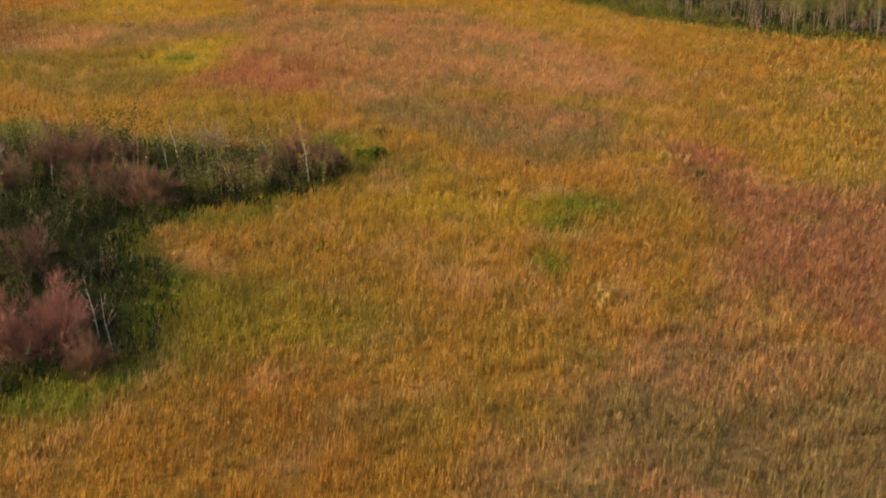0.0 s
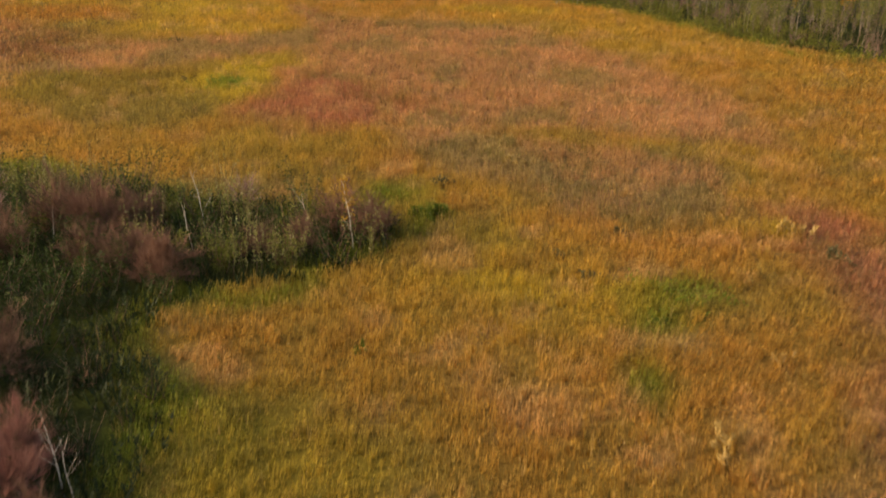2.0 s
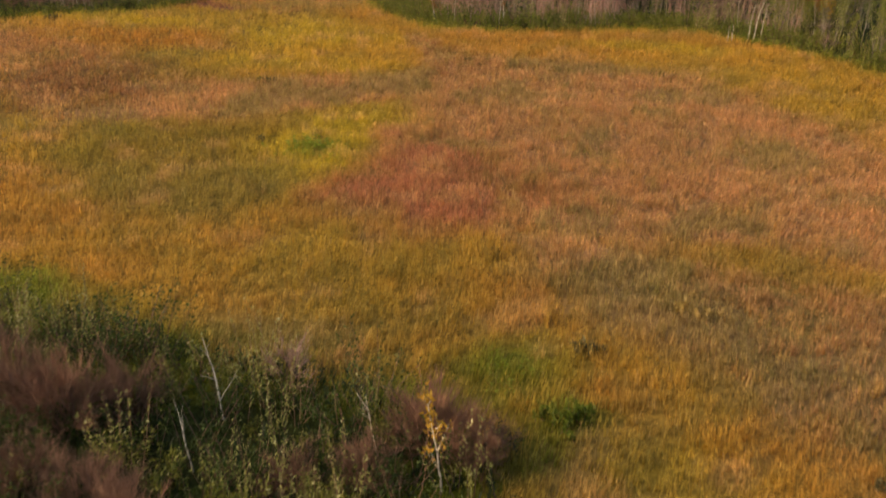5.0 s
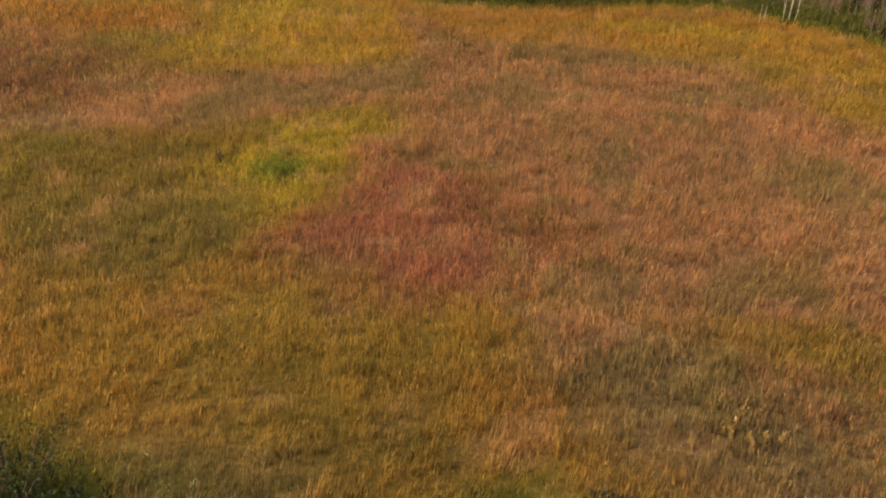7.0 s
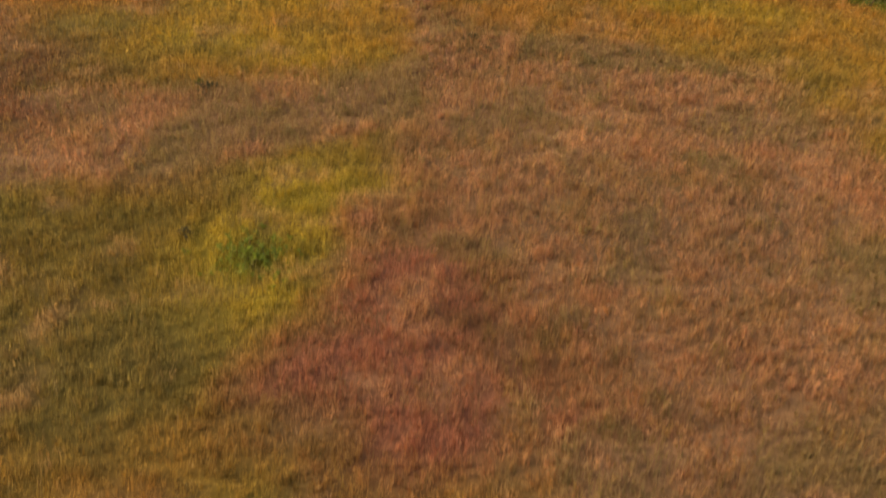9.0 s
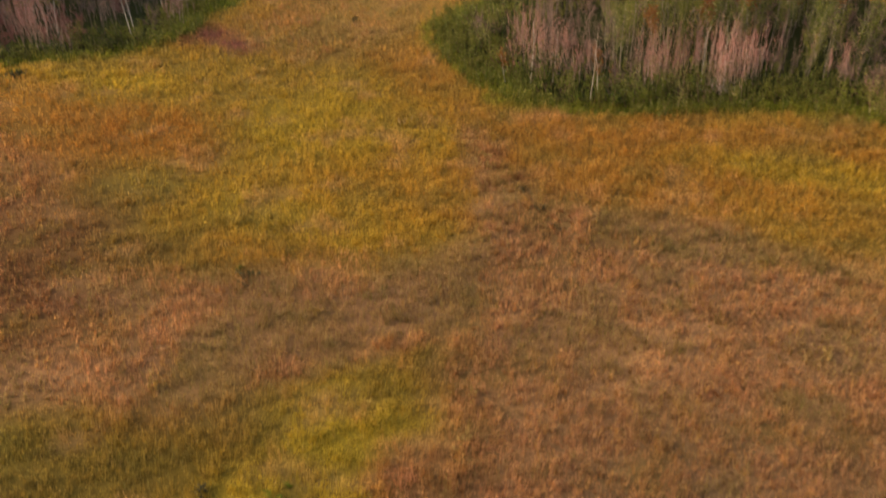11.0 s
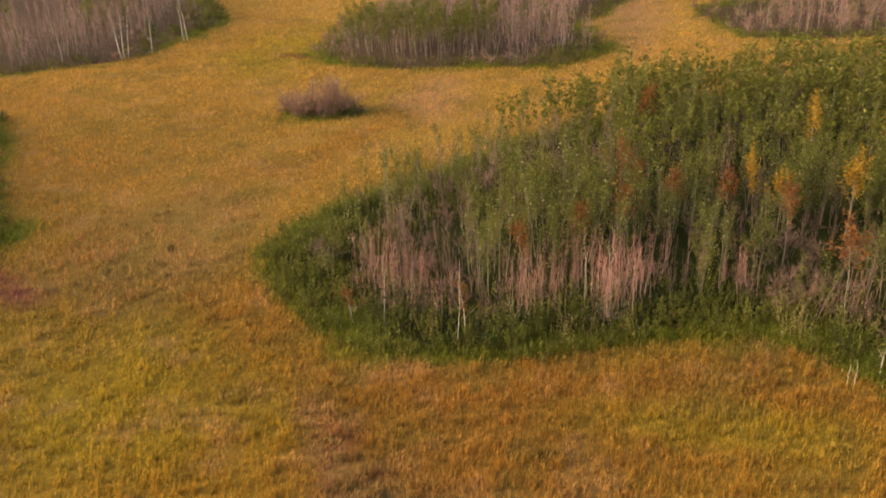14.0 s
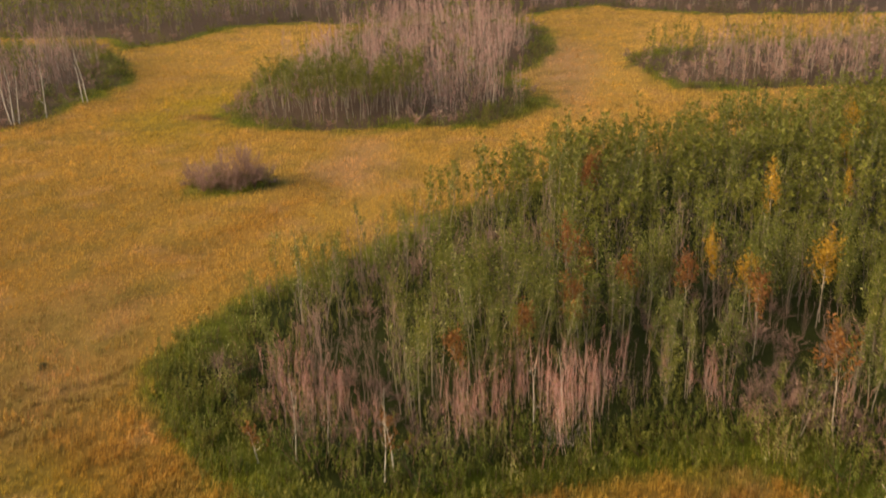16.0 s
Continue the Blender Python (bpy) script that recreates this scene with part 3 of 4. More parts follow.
        wood.f += [(0, foot, foot + 1), (0, foot + 1, foot + 2), (0, foot + 2, foot)]
        for _ in range(leaves):
            f = random.uniform(0.6, 3.0)
            p = line[int(min(f, 2.99))].lerp(line[int(min(f, 2.99)) + 1], f % 1.0) + Vector((random.gauss(0, 0.02), random.gauss(0, 0.02), 0))
            crown.leaf(p, rand_way(random.uniform(0.3, 1.8)), leaf_size * random.uniform(0.7, 1.3) * (1.25 - 0.2 * f), 0.19)
    return wood, crown


# each kind: name, names of its two parts, variants as pairs of meshes, label, category, group
KINDS = {}


def kind(key, name, parts, makers, mats, label, category, group):
    pairs = []
    for make in makers:
        a, b = make()
        pairs.append((a.mesh(parts[0], mats[0]), b.mesh(parts[1], mats[1])))
    KINDS[key] = {"name": name, "parts": parts, "pairs": pairs, "label": label, "category": category, "group": group, "made": {}, "count": 0, "rest": []}


def spot(x, y, scale=1.0, tall=1.0):
    return Matrix.Translation((x, y, float(lie(x, y)))) @ Matrix.Rotation(random.uniform(0, 6.283), 4, "Z") @ Matrix.Rotation(random.gauss(0, 0.05), 4, "X") @ Matrix.Diagonal((scale, scale, scale * tall, 1))


def plant(key, x, y, scale=1.0, tall=1.0, limit=290):
    """Stands one more plant of a kind; past the limit it joins the thicket's mass."""
    k = KINDS[key]
    n = random.randrange(len(k["pairs"]))
    m = spot(x, y, scale, tall)
    if k["count"] >= limit or key.startswith("far"):
        k["rest"].append((n, m))
        return None
    k["count"] += 1
    if n in k["made"]:
        first = k["made"][n]
        return copy_thing(first, m @ Matrix.Diagonal([1 / s for s in first.scale] + [1]))
    root = tagged(new(k["name"]), k["label"], k["category"], k["group"])
    for part_name, me in zip(k["parts"], k["pairs"][n]):
        new(part_name, me).parent = root
    root.matrix_basis = m
    k["made"][n] = root
    return root


def stuff_mesh(name, verts, tris, material, label, category, colours=None, normals=None):
    """One object of many small pieces, from arrays."""
    me = bpy.data.meshes.new(name)
    me.vertices.add(len(verts))
    me.vertices.foreach_set("co", np.ascontiguousarray(verts, np.float32).ravel())
    me.loops.add(tris.size)
    me.loops.foreach_set("vertex_index", np.ascontiguousarray(tris, np.int32).ravel())
    me.polygons.add(len(tris))
    me.polygons.foreach_set("loop_start", np.arange(0, tris.size, tris.shape[1], dtype=np.int32))
    if colours is not None:
        at = me.attributes.new("zone", "FLOAT_COLOR", "POINT")
        at.data.foreach_set("color", np.concatenate([colours, np.ones((len(colours), 1))], 1).astype(np.float32).ravel())
    me.materials.append(material)
    me.update(calc_edges=True)
    me.validate()
    if normals is not None:
        me.normals_split_custom_set_from_vertices(normals)
    return tagged(new(name, me), label, category, "", "stuff")


# ---- ground: one sheet to the horizon ----
def axis(lo, hi, step, far):
    fine = list(np.arange(lo, hi + 1e-6, step))
    out, s = [], step
    while lo - sum(out[:0]) - s > -far and len(out) < 40:
        s *= 1.5
        out.append(s)
        if sum(out) > far:
            break
    left = [lo - sum(out[:n + 1]) for n in range(len(out))][::-1]
    right = [hi + sum(out[:n + 1]) for n in range(len(out))]
    return np.array(left + fine + right)


gx, gy = axis(-96, 44, 1.3, 2600), axis(8, 260, 1.3, 2600)
mx, my = np.meshgrid(gx, gy)
mz = lie(mx, my)
cells = np.arange(len(gx) * len(gy)).reshape(len(gy), len(gx))
quads = np.stack([cells[:-1, :-1], cells[:-1, 1:], cells[1:, 1:], cells[1:, :-1]], -1).reshape(-1, 4)
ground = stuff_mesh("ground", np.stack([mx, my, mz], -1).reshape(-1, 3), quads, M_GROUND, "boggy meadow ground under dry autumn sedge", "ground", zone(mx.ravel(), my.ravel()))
ground["kind"] = "structure"

# ---- meadow grass: bent blades in tufts ----
rng = np.random.default_rng(5)


def sward(a):
    """Rounded normals for bent blades, which bow over to the sky."""
    n = np.stack([np.sin(a) * 0.7, -np.cos(a) * 0.7, np.ones(len(a))], -1)
    return np.repeat(n / np.linalg.norm(n, axis=1, keepdims=True), 3, 0)


def tufts(x0, x1, y0, y1, per_m2, blades, height, width, name, label):
    n = int((x1 - x0 + 8) * (y1 - y0 + 8) * per_m2)
    x, y = rng.uniform(x0 - 4, x1 + 4, n), rng.uniform(y0 - 4, y1 + 4, n)
    # most tufts crowd together into clumps of one plant each
    own = np.arange(n)
    host = np.where(rng.uniform(0, 1, n) < 0.4, own // 12 * 12, own)
    crowd = rng.normal(0, 0.19, (2, n)) * (1 if per_m2 > 20 else 1.6)
    x, y = np.where(host == own, x, x[host] + crowd[0]), np.where(host == own, y, y[host] + crowd[1])
    tone = rng.normal(1.0, 0.05, n)[host][:, None]
    turn = rng.uniform(0, 1, n)[host]
    grown = rng.uniform(0.8, 1.2, n)[host]
    # each stretch thins out over eight metres into the next one
    rim = np.minimum(np.minimum(x - x0, x1 - x), np.minimum(y - y0, y1 - y)) + 3 * (fbm(x, y, 3, 74) - 0.5)
    keep = rng.uniform(-4, 4, n) < rim
    for poly in THICKETS:
        keep &= ~(inside(poly, x, y) & (edge_distance(poly, x, y) > 1.2))
    outside = np.maximum(-11 - 0.80 * (y - 14) - x, np.maximum(x - 12 - 0.55 * (y - 14), 15 - y)) + 8 * (fbm(x, y, 6, 73) - 0.5)
    keep &= rng.uniform(0, 1, n) > outside / 14
    clump = fbm(x, y, 0.9, 71)
    keep &= rng.uniform(0, 1, n) < 0.72 + 0.7 * np.clip(clump - 0.25, 0, 0.5)
    x, y, clump, tone, turn, grown = x[keep], y[keep], clump[keep], tone[keep], turn[keep], grown[keep]
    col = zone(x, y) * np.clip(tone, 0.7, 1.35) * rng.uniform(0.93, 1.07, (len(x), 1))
    for lo, hi, share, hue in ((0.0, 0.10, 0.2, "straw"), (0.10, 0.19, 0.2, "brown"), (0.19, 0.28, 0.25, "moss"), (0.28, 0.35, 0.2, "russet")):
        pick = (turn >= lo) & (turn < hi)
        col[pick] = col[pick] * (1 - share) + np.array(HUES[hue]) * share
    # the tan plots are a mixture of many plants
    mixed = np.any([inside(plot[3], x, y) for plot in PLOTS if plot[0] in ("tan", "weed", "trail")], axis=0)
    for lo, hi, share, hue in ((0.0, 0.10, 0.35, "straw"), (0.10, 0.22, 0.5, "brown"), (0.22, 0.36, 0.5, "moss"), (0.36, 0.50, 0.45, "redbrown"), (0.50, 0.60, 0.4, "russet"), (0.60, 0.72, 0.4, "pink")):
        pick = mixed & (turn >= lo) & (turn < hi)
        col[pick] = col[pick] * (1 - share) + np.array(HUES[hue]) * share
    # green and bare, reddish spots a stride or two across between them
    spots = fbm(x, y, 3.4, 76)
    lush, bare = mixed & (spots > 0.53), mixed & (spots < 0.44)
    col[lush] = col[lush] * 0.5 + np.array((0.190, 0.160, 0.058)) * 0.5
    col[bare] = col[bare] * 0.7 + np.array((0.44, 0.205, 0.098)) * 0.3
    straw = rng.uniform(0, 1, len(x)) < 0.03
    col[straw] = col[straw] * 0.5 + np.array((0.40, 0.27, 0.11)) * 0.5
    weed = (fbm(x, y, 0.8, 75) > np.where((y > 46) & (y < 88), 0.575, 0.60)) & (rng.uniform(0, 1, len(x)) < 0.55)
    col[weed] = col[weed] * 0.55 + np.array((0.105, 0.100, 0.034)) * 0.45
    h = height * grown * (0.55 + 0.9 * clump) * rng.uniform(0.75, 1.25, len(x))
    verts, tris, cols, ways = [], [], [], []
    z = lie(x, y) - 0.03
    wind = 0.9 + 2.2 * (fbm(x, y, 9, 81) - 0.5)
    for b in range(blades):
        a = rng.uniform(0, 2 * np.pi, len(x))
        px, py = x + rng.normal(0, 0.036, len(x)), y + rng.normal(0, 0.036, len(x))
        tall = h * rng.uniform(0.7, 1.1, len(x))
        wide = width * rng.uniform(0.7, 1.3, len(x))
        wx, wy = np.cos(a) * wide / 2, np.sin(a) * wide / 2
        fan = rng.uniform(0.0, 0.5, len(x)) * tall
        tip_x, tip_y = px + np.cos(a + 1.57) * fan + np.cos(wind) * 0.14 * tall, py + np.sin(a + 1.57) * fan + np.sin(wind) * 0.14 * tall
        p = np.stack([np.stack([px - wx, py - wy, z], -1), np.stack([px + wx, py + wy, z], -1), np.stack([tip_x, tip_y, z + tall], -1)], 1)
        base = sum(len(v) for v in verts)
        verts.append(p.reshape(-1, 3))
        tris.append(base + np.arange(len(x) * 3).reshape(-1, 3))
        cols.append(np.repeat(col * rng.uniform(0.94, 1.06, (len(x), 1)), 3, 0))
        ways.append(sward(a))
    # pale seed heads over the blades
    for b in range(1):
        a = rng.uniform(0, 2 * np.pi, len(x))
        px, py = x + rng.normal(0, 0.08, len(x)), y + rng.normal(0, 0.08, len(x))
        low, long = z + h * rng.uniform(0.7, 1.0, len(x)), 0.42 * h
        wx, wy = np.cos(a) * width * 0.38, np.sin(a) * width * 0.38
        p = np.stack([np.stack([px - wx, py - wy, low], -1), np.stack([px + wx, py + wy, low], -1), np.stack([px + np.cos(wind) * 0.06, py + np.sin(wind) * 0.06, low + long], -1)], 1)
        base = sum(len(v) for v in verts)
        verts.append(p.reshape(-1, 3))
        tris.append(base + np.arange(len(x) * 3).reshape(-1, 3))
        ways.append(sward(a))
        cols.append(np.repeat(np.minimum(col * 1.2 + np.array((0.015, 0.011, 0.005)), 0.75), 3, 0))
    return stuff_mesh(name, np.concatenate(verts), np.concatenate(tris), M_GRASS, label, "grass", np.concatenate(cols), np.concatenate(ways))


tufts(-33, 18, 5, 80, 56, 3, 0.38, 0.030, "meadow_grass", "golden and rusty autumn sedge with green patches")
tufts(-78, -33, 34, 112, 18, 3, 0.38, 0.056, "meadow_grass", "golden autumn sedge beside the thicket")
tufts(-33, 21, 80, 112, 38, 3, 0.38, 0.043, "meadow_grass", "golden and ochre autumn sedge before the wood")
tufts(18, 46, 16, 92, 12, 3, 0.40, 0.070, "meadow_grass", "pinkish and ochre autumn sedge")
tufts(-100, 12, 112, 180, 15, 2, 0.26, 0.054, "meadow_grass", "yellow autumn sedge between thickets")
tufts(-110, 46, 180, 258, 6, 2, 0.22, 0.080, "meadow_grass", "yellow autumn sedge far across the bog")


# ---- herbs and nettles round the foot of the thickets ----
def herbs(poly, per_m2, deep, height, name, label, x_max=40.0, material=None):
    xs, ys = [p[0] for p in poly], [p[1] for p in poly]
    n = int((max(xs) - min(xs) + 4) * (max(ys) - min(ys) + 4) * per_m2)
    x, y = rng.uniform(min(xs) - 2, max(xs) + 2, n), rng.uniform(min(ys) - 2, max(ys) + 2, n)
    d, within = edge_distance(poly, x, y), inside(poly, x, y)
    keep = np.where(within, d < deep, d < 0.9 * fbm(x, y, 2.0, 91)) & (x < x_max) & (rng.uniform(0, 1, n) < np.clip((fbm(x, y, 1.3, 92) - 0.30) / 0.2, 0.12, 1))
    x, y = x[keep], y[keep]
    verts, tris, base = [], [], 0
    h = height * (0.3 + 1.2 * fbm(x, y, 1.8, 93)) * rng.uniform(0.45, 1.5, len(x))
    z = lie(x, y)
    for k in range(8):
        a = rng.uniform(0, 2 * np.pi, len(x))
        f = (k + rng.uniform(0.2, 1, len(x))) / 8
        reach = 0.15 * rng.uniform(0.5, 1.3, len(x))
        cx, cy, cz = x + rng.normal(0, 0.03, len(x)), y + rng.normal(0, 0.03, len(x)), z + h * f
        dx, dy = np.cos(a), np.sin(a)
        up = rng.uniform(0.3, 2.0, len(x)) * reach
        p = np.stack([np.stack([cx - dy * 0.036, cy + dx * 0.036, cz], -1), np.stack([cx + dy * 0.036, cy - dx * 0.036, cz], -1),
                      np.stack([cx + dx * reach, cy + dy * reach, cz + up], -1)], 1)
        verts.append(p.reshape(-1, 3))
        tris.append(base + np.arange(len(x) * 3).reshape(-1, 3))
        base += len(x) * 3
    return stuff_mesh(name, np.concatenate(verts), np.concatenate(tris), material or M_HERB, label, "undergrowth")


# these herbs carry the shade under the shrubs in their leaf colour
herbs(HOLLOW, 10, 60, 0.5, "undergrowth", "dark green nettles and herbs, the shade under the shrubs put into their colour", -4.0, M_SHADEDLEAF)
herbs(WOOD_EAST, 7.5, 8.0, 0.9, "undergrowth", "green nettles and herbs along the wood edge", 24.0)
herbs(WOOD_WEST, 9, 3.4, 0.85, "undergrowth", "green herbs along the thicket edge")
herbs(LONE_BUSH, 6, 1.0, 0.6, "undergrowth", "green herbs round a lone bush")
herbs(ISLAND, 3.5, 2.2, 0.9, "undergrowth", "green herbs round a wooded island")
herbs(SPIT, 3, 2.2, 0.9, "undergrowth", "green herbs along a spit of shrubs")
herbs(WOOD_NORTHWEST, 3, 2.2, 0.9, "undergrowth", "green herbs along a birch thicket")
herbs(WOOD_FAR, 1.2, 3.0, 0.9, "undergrowth", "green herbs along the far wood")

# ---- kinds of trees and shrubs ----
WOODY, BUSHY = ("trunk", "crown"), ("stem_clump", "crown")
kind("willow", "young_willow_tree", WOODY, [lambda h=h, k=k: leafy_tree(h, 1.15, 1150, 0.105, 0.14, k) for h, k in ((3.8, 2), (4.6, 3), (5.2, 3), (4.2, 2), (5.5, 2))],
     (M_GREYBARK, M_WILLOW), "slender olive-green willow tree in a dense thicket", "tree", "young trees of the thicket")
kind("silver", "young_aspen_tree", WOODY, [lambda h=h, k=k: leafy_tree(h, 0.8, 760, 0.10, 0.28, k) for h, k in ((4.6, 1), (5.2, 2), (5.8, 1))],
     (M_ASPENBARK, M_SILVER), "slender pale-stemmed aspen with silvery olive leaves", "tree", "young trees of the thicket")
kind("rust", "autumn_aspen_tree", WOODY, [lambda h=h: leafy_tree(h, 1.25, 520, 0.16, 0.62, 1) for h in (4.4, 5.0)],
     (M_PALEBARK, M_RUST), "thin aspen with rusty orange autumn leaves", "tree", "autumn trees")
kind("gold", "autumn_birch_tree", WOODY, [lambda h=h: leafy_tree(h, 1.25, 520, 0.16, 0.58, 1) for h in (4.6, 5.2)],
     (M_PALEBARK, M_YELLOW), "thin birch with yellow autumn leaves", "tree", "autumn trees")
kind("pink", "bare_birch_tree", WOODY, [lambda h=h, k=k: bare_tree(h, 0.62, 1300, k, 0.0030, 0.0023, 8, 0.10, 0.42) for h, k in ((4.4, 8), (3.6, 6), (4.7, 8), (3.2, 7), (4.1, 6))],
     (M_PINKBARK, M_PINKTWIG), "leafless young birch with pale stem and reddish twigs", "tree", "leafless birches")
kind("mauve", "bare_willow_tree", WOODY, [lambda h=h, k=k: bare_tree(h, 0.8, 430, k, 0.0040, 0.0058, 7, 0.08, 0.45) for h, k in ((5.2, 4), (5.8, 3), (4.8, 5), (5.4, 4))],
     (M_GREYBARK, M_MAUVETWIG), "leafless willow tree with mauve-brown twigs", "tree", "leafless willows")
kind("pole", "bare_sapling", WOODY, [lambda h=h, k=k: bare_tree(h, 0.6, 300, k, 0.0036, 0.0032, 7, 0.2) for h, k in ((3.8, 4), (4.4, 3), (3.4, 5))],
     (M_DUSKBARK, M_DUSKTWIG), "thin leafless sapling with dark purplish-brown twigs", "sapling", "leafless saplings")
kind("farmauve", "bare_willow_tree", WOODY, [lambda h=h: bare_tree(h, 0.95, 165, 4, 0.0045, 0.0135, 3, 0.05, 0.75) for h in (5.0, 5.8, 4.6)],
     (M_GREYBARK, M_MAUVETWIG), "leafless willow tree with mauve-brown twigs", "tree", "leafless willows")
kind("farpink", "pale_willow_tree", WOODY, [lambda h=h: bare_tree(h, 0.95, 165, 4, 0.0045, 0.0135, 3, 0.05, 0.75) for h in (5.0, 5.8, 4.6)],
     (M_PALEBARK, M_HAZETWIG), "leafless willow tree with pale pinkish-mauve twigs", "tree", "leafless willows")
kind("farwillow", "young_willow_tree", WOODY, [lambda h=h: leafy_tree(h, 1.15, 150, 0.27, 0.03, 2, 0.005, 4) for h in (5.0, 5.8)],
     (M_GREYBARK, M_FARWILLOW), "olive-green willow tree in a dense thicket", "tree", "young trees of the thicket")
kind("stilt", "willow_tree", WOODY, [lambda h=h: leafy_tree(h, 1.45, 360, 0.20, 0.34, 1, 0.008, 7) for h in (5.2, 6.0)],
     (M_ASPENBARK, M_FARWILLOW), "olive-green willow tree on a bare pale trunk", "tree", "young trees of the thicket")
kind("bareshrub", "bare_willow_shrub", BUSHY, [lambda h=h: bare_shrub(h, 1.0, 10, 480, 0.0075) for h in (2.0, 2.3, 1.8, 2.5)],
     (M_BROWNTWIG, M_MAUVETWIG), "bushy leafless willow shrub with mauve-brown twigs", "shrub", "leafless shrubs")
kind("duskshrub", "dusky_willow_shrub", BUSHY, [lambda h=h: bare_shrub(h, 1.0, 6, 400, 0.006) for h in (2.2, 2.7, 1.9)],
     (M_DUSKBARK, M_DUSKTWIG), "leafless understorey shrub with purplish-brown twigs", "shrub", "leafless shrubs")
kind("roseshrub", "rosy_willow_shrub", BUSHY, [lambda h=h: bare_shrub(h, 1.0, 9, 620, 0.0080) for h in (2.1, 2.5, 1.9)],
     (M_BROWNTWIG, M_REDTWIG), "leafless willow shrub with dusky pink twigs", "shrub", "leafless shrubs")
kind("farshrub", "bare_willow_shrub", BUSHY, [lambda h=h: bare_shrub(h, 1.4, 5, 190, 0.014) for h in (2.4, 2.8)],
     (M_BROWNTWIG, M_MAUVETWIG), "bushy leafless willow shrub with mauve-brown twigs", "shrub", "leafless shrubs")
kind("redshrub", "red_twig_shrub", BUSHY, [lambda h=h: bare_shrub(h, 1.3, 26, 5600, 0.0040, 0.5) for h in (2.3, 2.6)],
     (M_BROWNTWIG, M_REDTWIG), "dense leafless shrub with reddish-pink twigs", "shrub", "leafless shrubs")
kind("bigbare", "brown_willow_shrub", BUSHY, [lambda h=h: bare_shrub(h, 1.35, 26, 5600, 0.0040, 0.45) for h in (2.5, 2.8, 2.2)],
     (M_BROWNTWIG, M_BROWNTWIG), "large rounded leafless shrub with dense reddish-brown twigs", "shrub", "leafless shrubs")
kind("warmbare", "russet_willow_shrub", BUSHY, [lambda h=h: bare_shrub(h, 1.3, 26, 5600, 0.0040, 0.45) for h in (2.6, 2.3)],
     (M_BROWNTWIG, M_WARMTWIG), "large rounded leafless shrub with warm russet twigs", "shrub", "leafless shrubs")
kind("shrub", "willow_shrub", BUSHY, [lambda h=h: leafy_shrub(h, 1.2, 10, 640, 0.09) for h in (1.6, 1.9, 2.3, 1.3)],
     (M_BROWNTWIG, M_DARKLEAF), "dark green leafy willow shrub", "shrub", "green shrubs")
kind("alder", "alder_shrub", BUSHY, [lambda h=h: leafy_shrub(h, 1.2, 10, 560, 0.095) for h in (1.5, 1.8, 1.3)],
     (M_BROWNTWIG, M_SHADEDLEAF), "dark green alder shrub, the shade of the hollow put into its leaf colour", "shrub", "green shrubs")
kind("paleshrub", "grey_willow_shrub", BUSHY, [lambda h=h: leafy_shrub(h, 1.0, 11, 640, 0.09, 3.0) for h in (1.7, 2.0, 1.5)],
     (M_BROWNTWIG, M_SILVER), "grey-green willow shrub with silvery upright leaves", "shrub", "green shrubs")
kind("edge", "low_willow_shrub", BUSHY, [lambda h=h: leafy_shrub(h, 1.0, 8, 420, 0.11) for h in (1.0, 1.3, 1.6)],
     (M_BROWNTWIG, M_HERB), "low green willow shrub at the wood edge", "shrub", "green shrubs")
kind("tussock", "sedge_tussock", BUSHY, [lambda h=h: leafy_shrub(h, 1.0, 8, 300, 0.12, 3.5) for h in (0.5, 0.6)],
     (M_BROWNTWIG, M_GREENSPRIG), "small green tussock in the meadow", "tussock", "tussocks")

kind("strawtuft", "dry_tussock", BUSHY, [lambda h=h: leafy_shrub(h, 1.3, 9, 190, 0.17, 4.0) for h in (0.6, 0.5)],
     (M_BROWNTWIG, M_STRAW), "pale dry straw-coloured tussock in the meadow", "tussock", "tussocks")
kind("rushtuft", "rush_tussock", BUSHY, [lambda h=h: leafy_shrub(h, 1.1, 9, 190, 0.17, 4.0) for h in (0.5, 0.42)],
     (M_BROWNTWIG, M_RUSH), "small dark grey-green rush tussock in the meadow", "tussock", "tussocks")
kind("limeherb", "herb_clump", BUSHY, [lambda h=h: leafy_shrub(h, 2.4, 18, 420, 0.16, 0.8) for h in (0.6, 0.5)],
     (M_BROWNTWIG, M_LIMELEAF), "low spreading bright green herb clump in the meadow", "herb", "herb clumps")
kind("palesprig", "willow_sapling", ("stem_clump", "crown"), [lambda h=h, n=n: sprig(h, n, 22, 0.10, 0.28) for h, n in ((2.0, 9), (2.4, 11), (1.7, 7))],
     (M_BROWNTWIG, M_SPRIG), "upright willow sapling with pale silvery-green leaves", "sapling", "saplings")
kind("greensprig", "green_sapling", ("stem_clump", "crown"), [lambda h=h, n=n: sprig(h, n, 22, 0.14, 0.22) for h, n in ((1.3, 5), (1.7, 7), (1.1, 5))],
     (M_BROWNTWIG, M_GREENSPRIG), "low upright bright green sapling at the wood edge", "sapling", "saplings")

kind("deadbush", "dead_shrub", BUSHY, [lambda: bare_shrub(1.5, 1.9, 16, 260, 0.009)], (M_PALEBARK, M_PALEBARK), "dead pale grey shrub with tangled bare branches", "shrub", "dead stems")


def scatter(poly, step, choose, seen=lambda x, y: True, limit=290):
    """Stands plants on a loose grid inside an outline, the southern ones first."""
    xs, ys = [p[0] for p in poly], [p[1] for p in poly]
    places = []
    for y in np.arange(min(ys), max(ys), step):
        for x in np.arange(min(xs), max(xs), step):
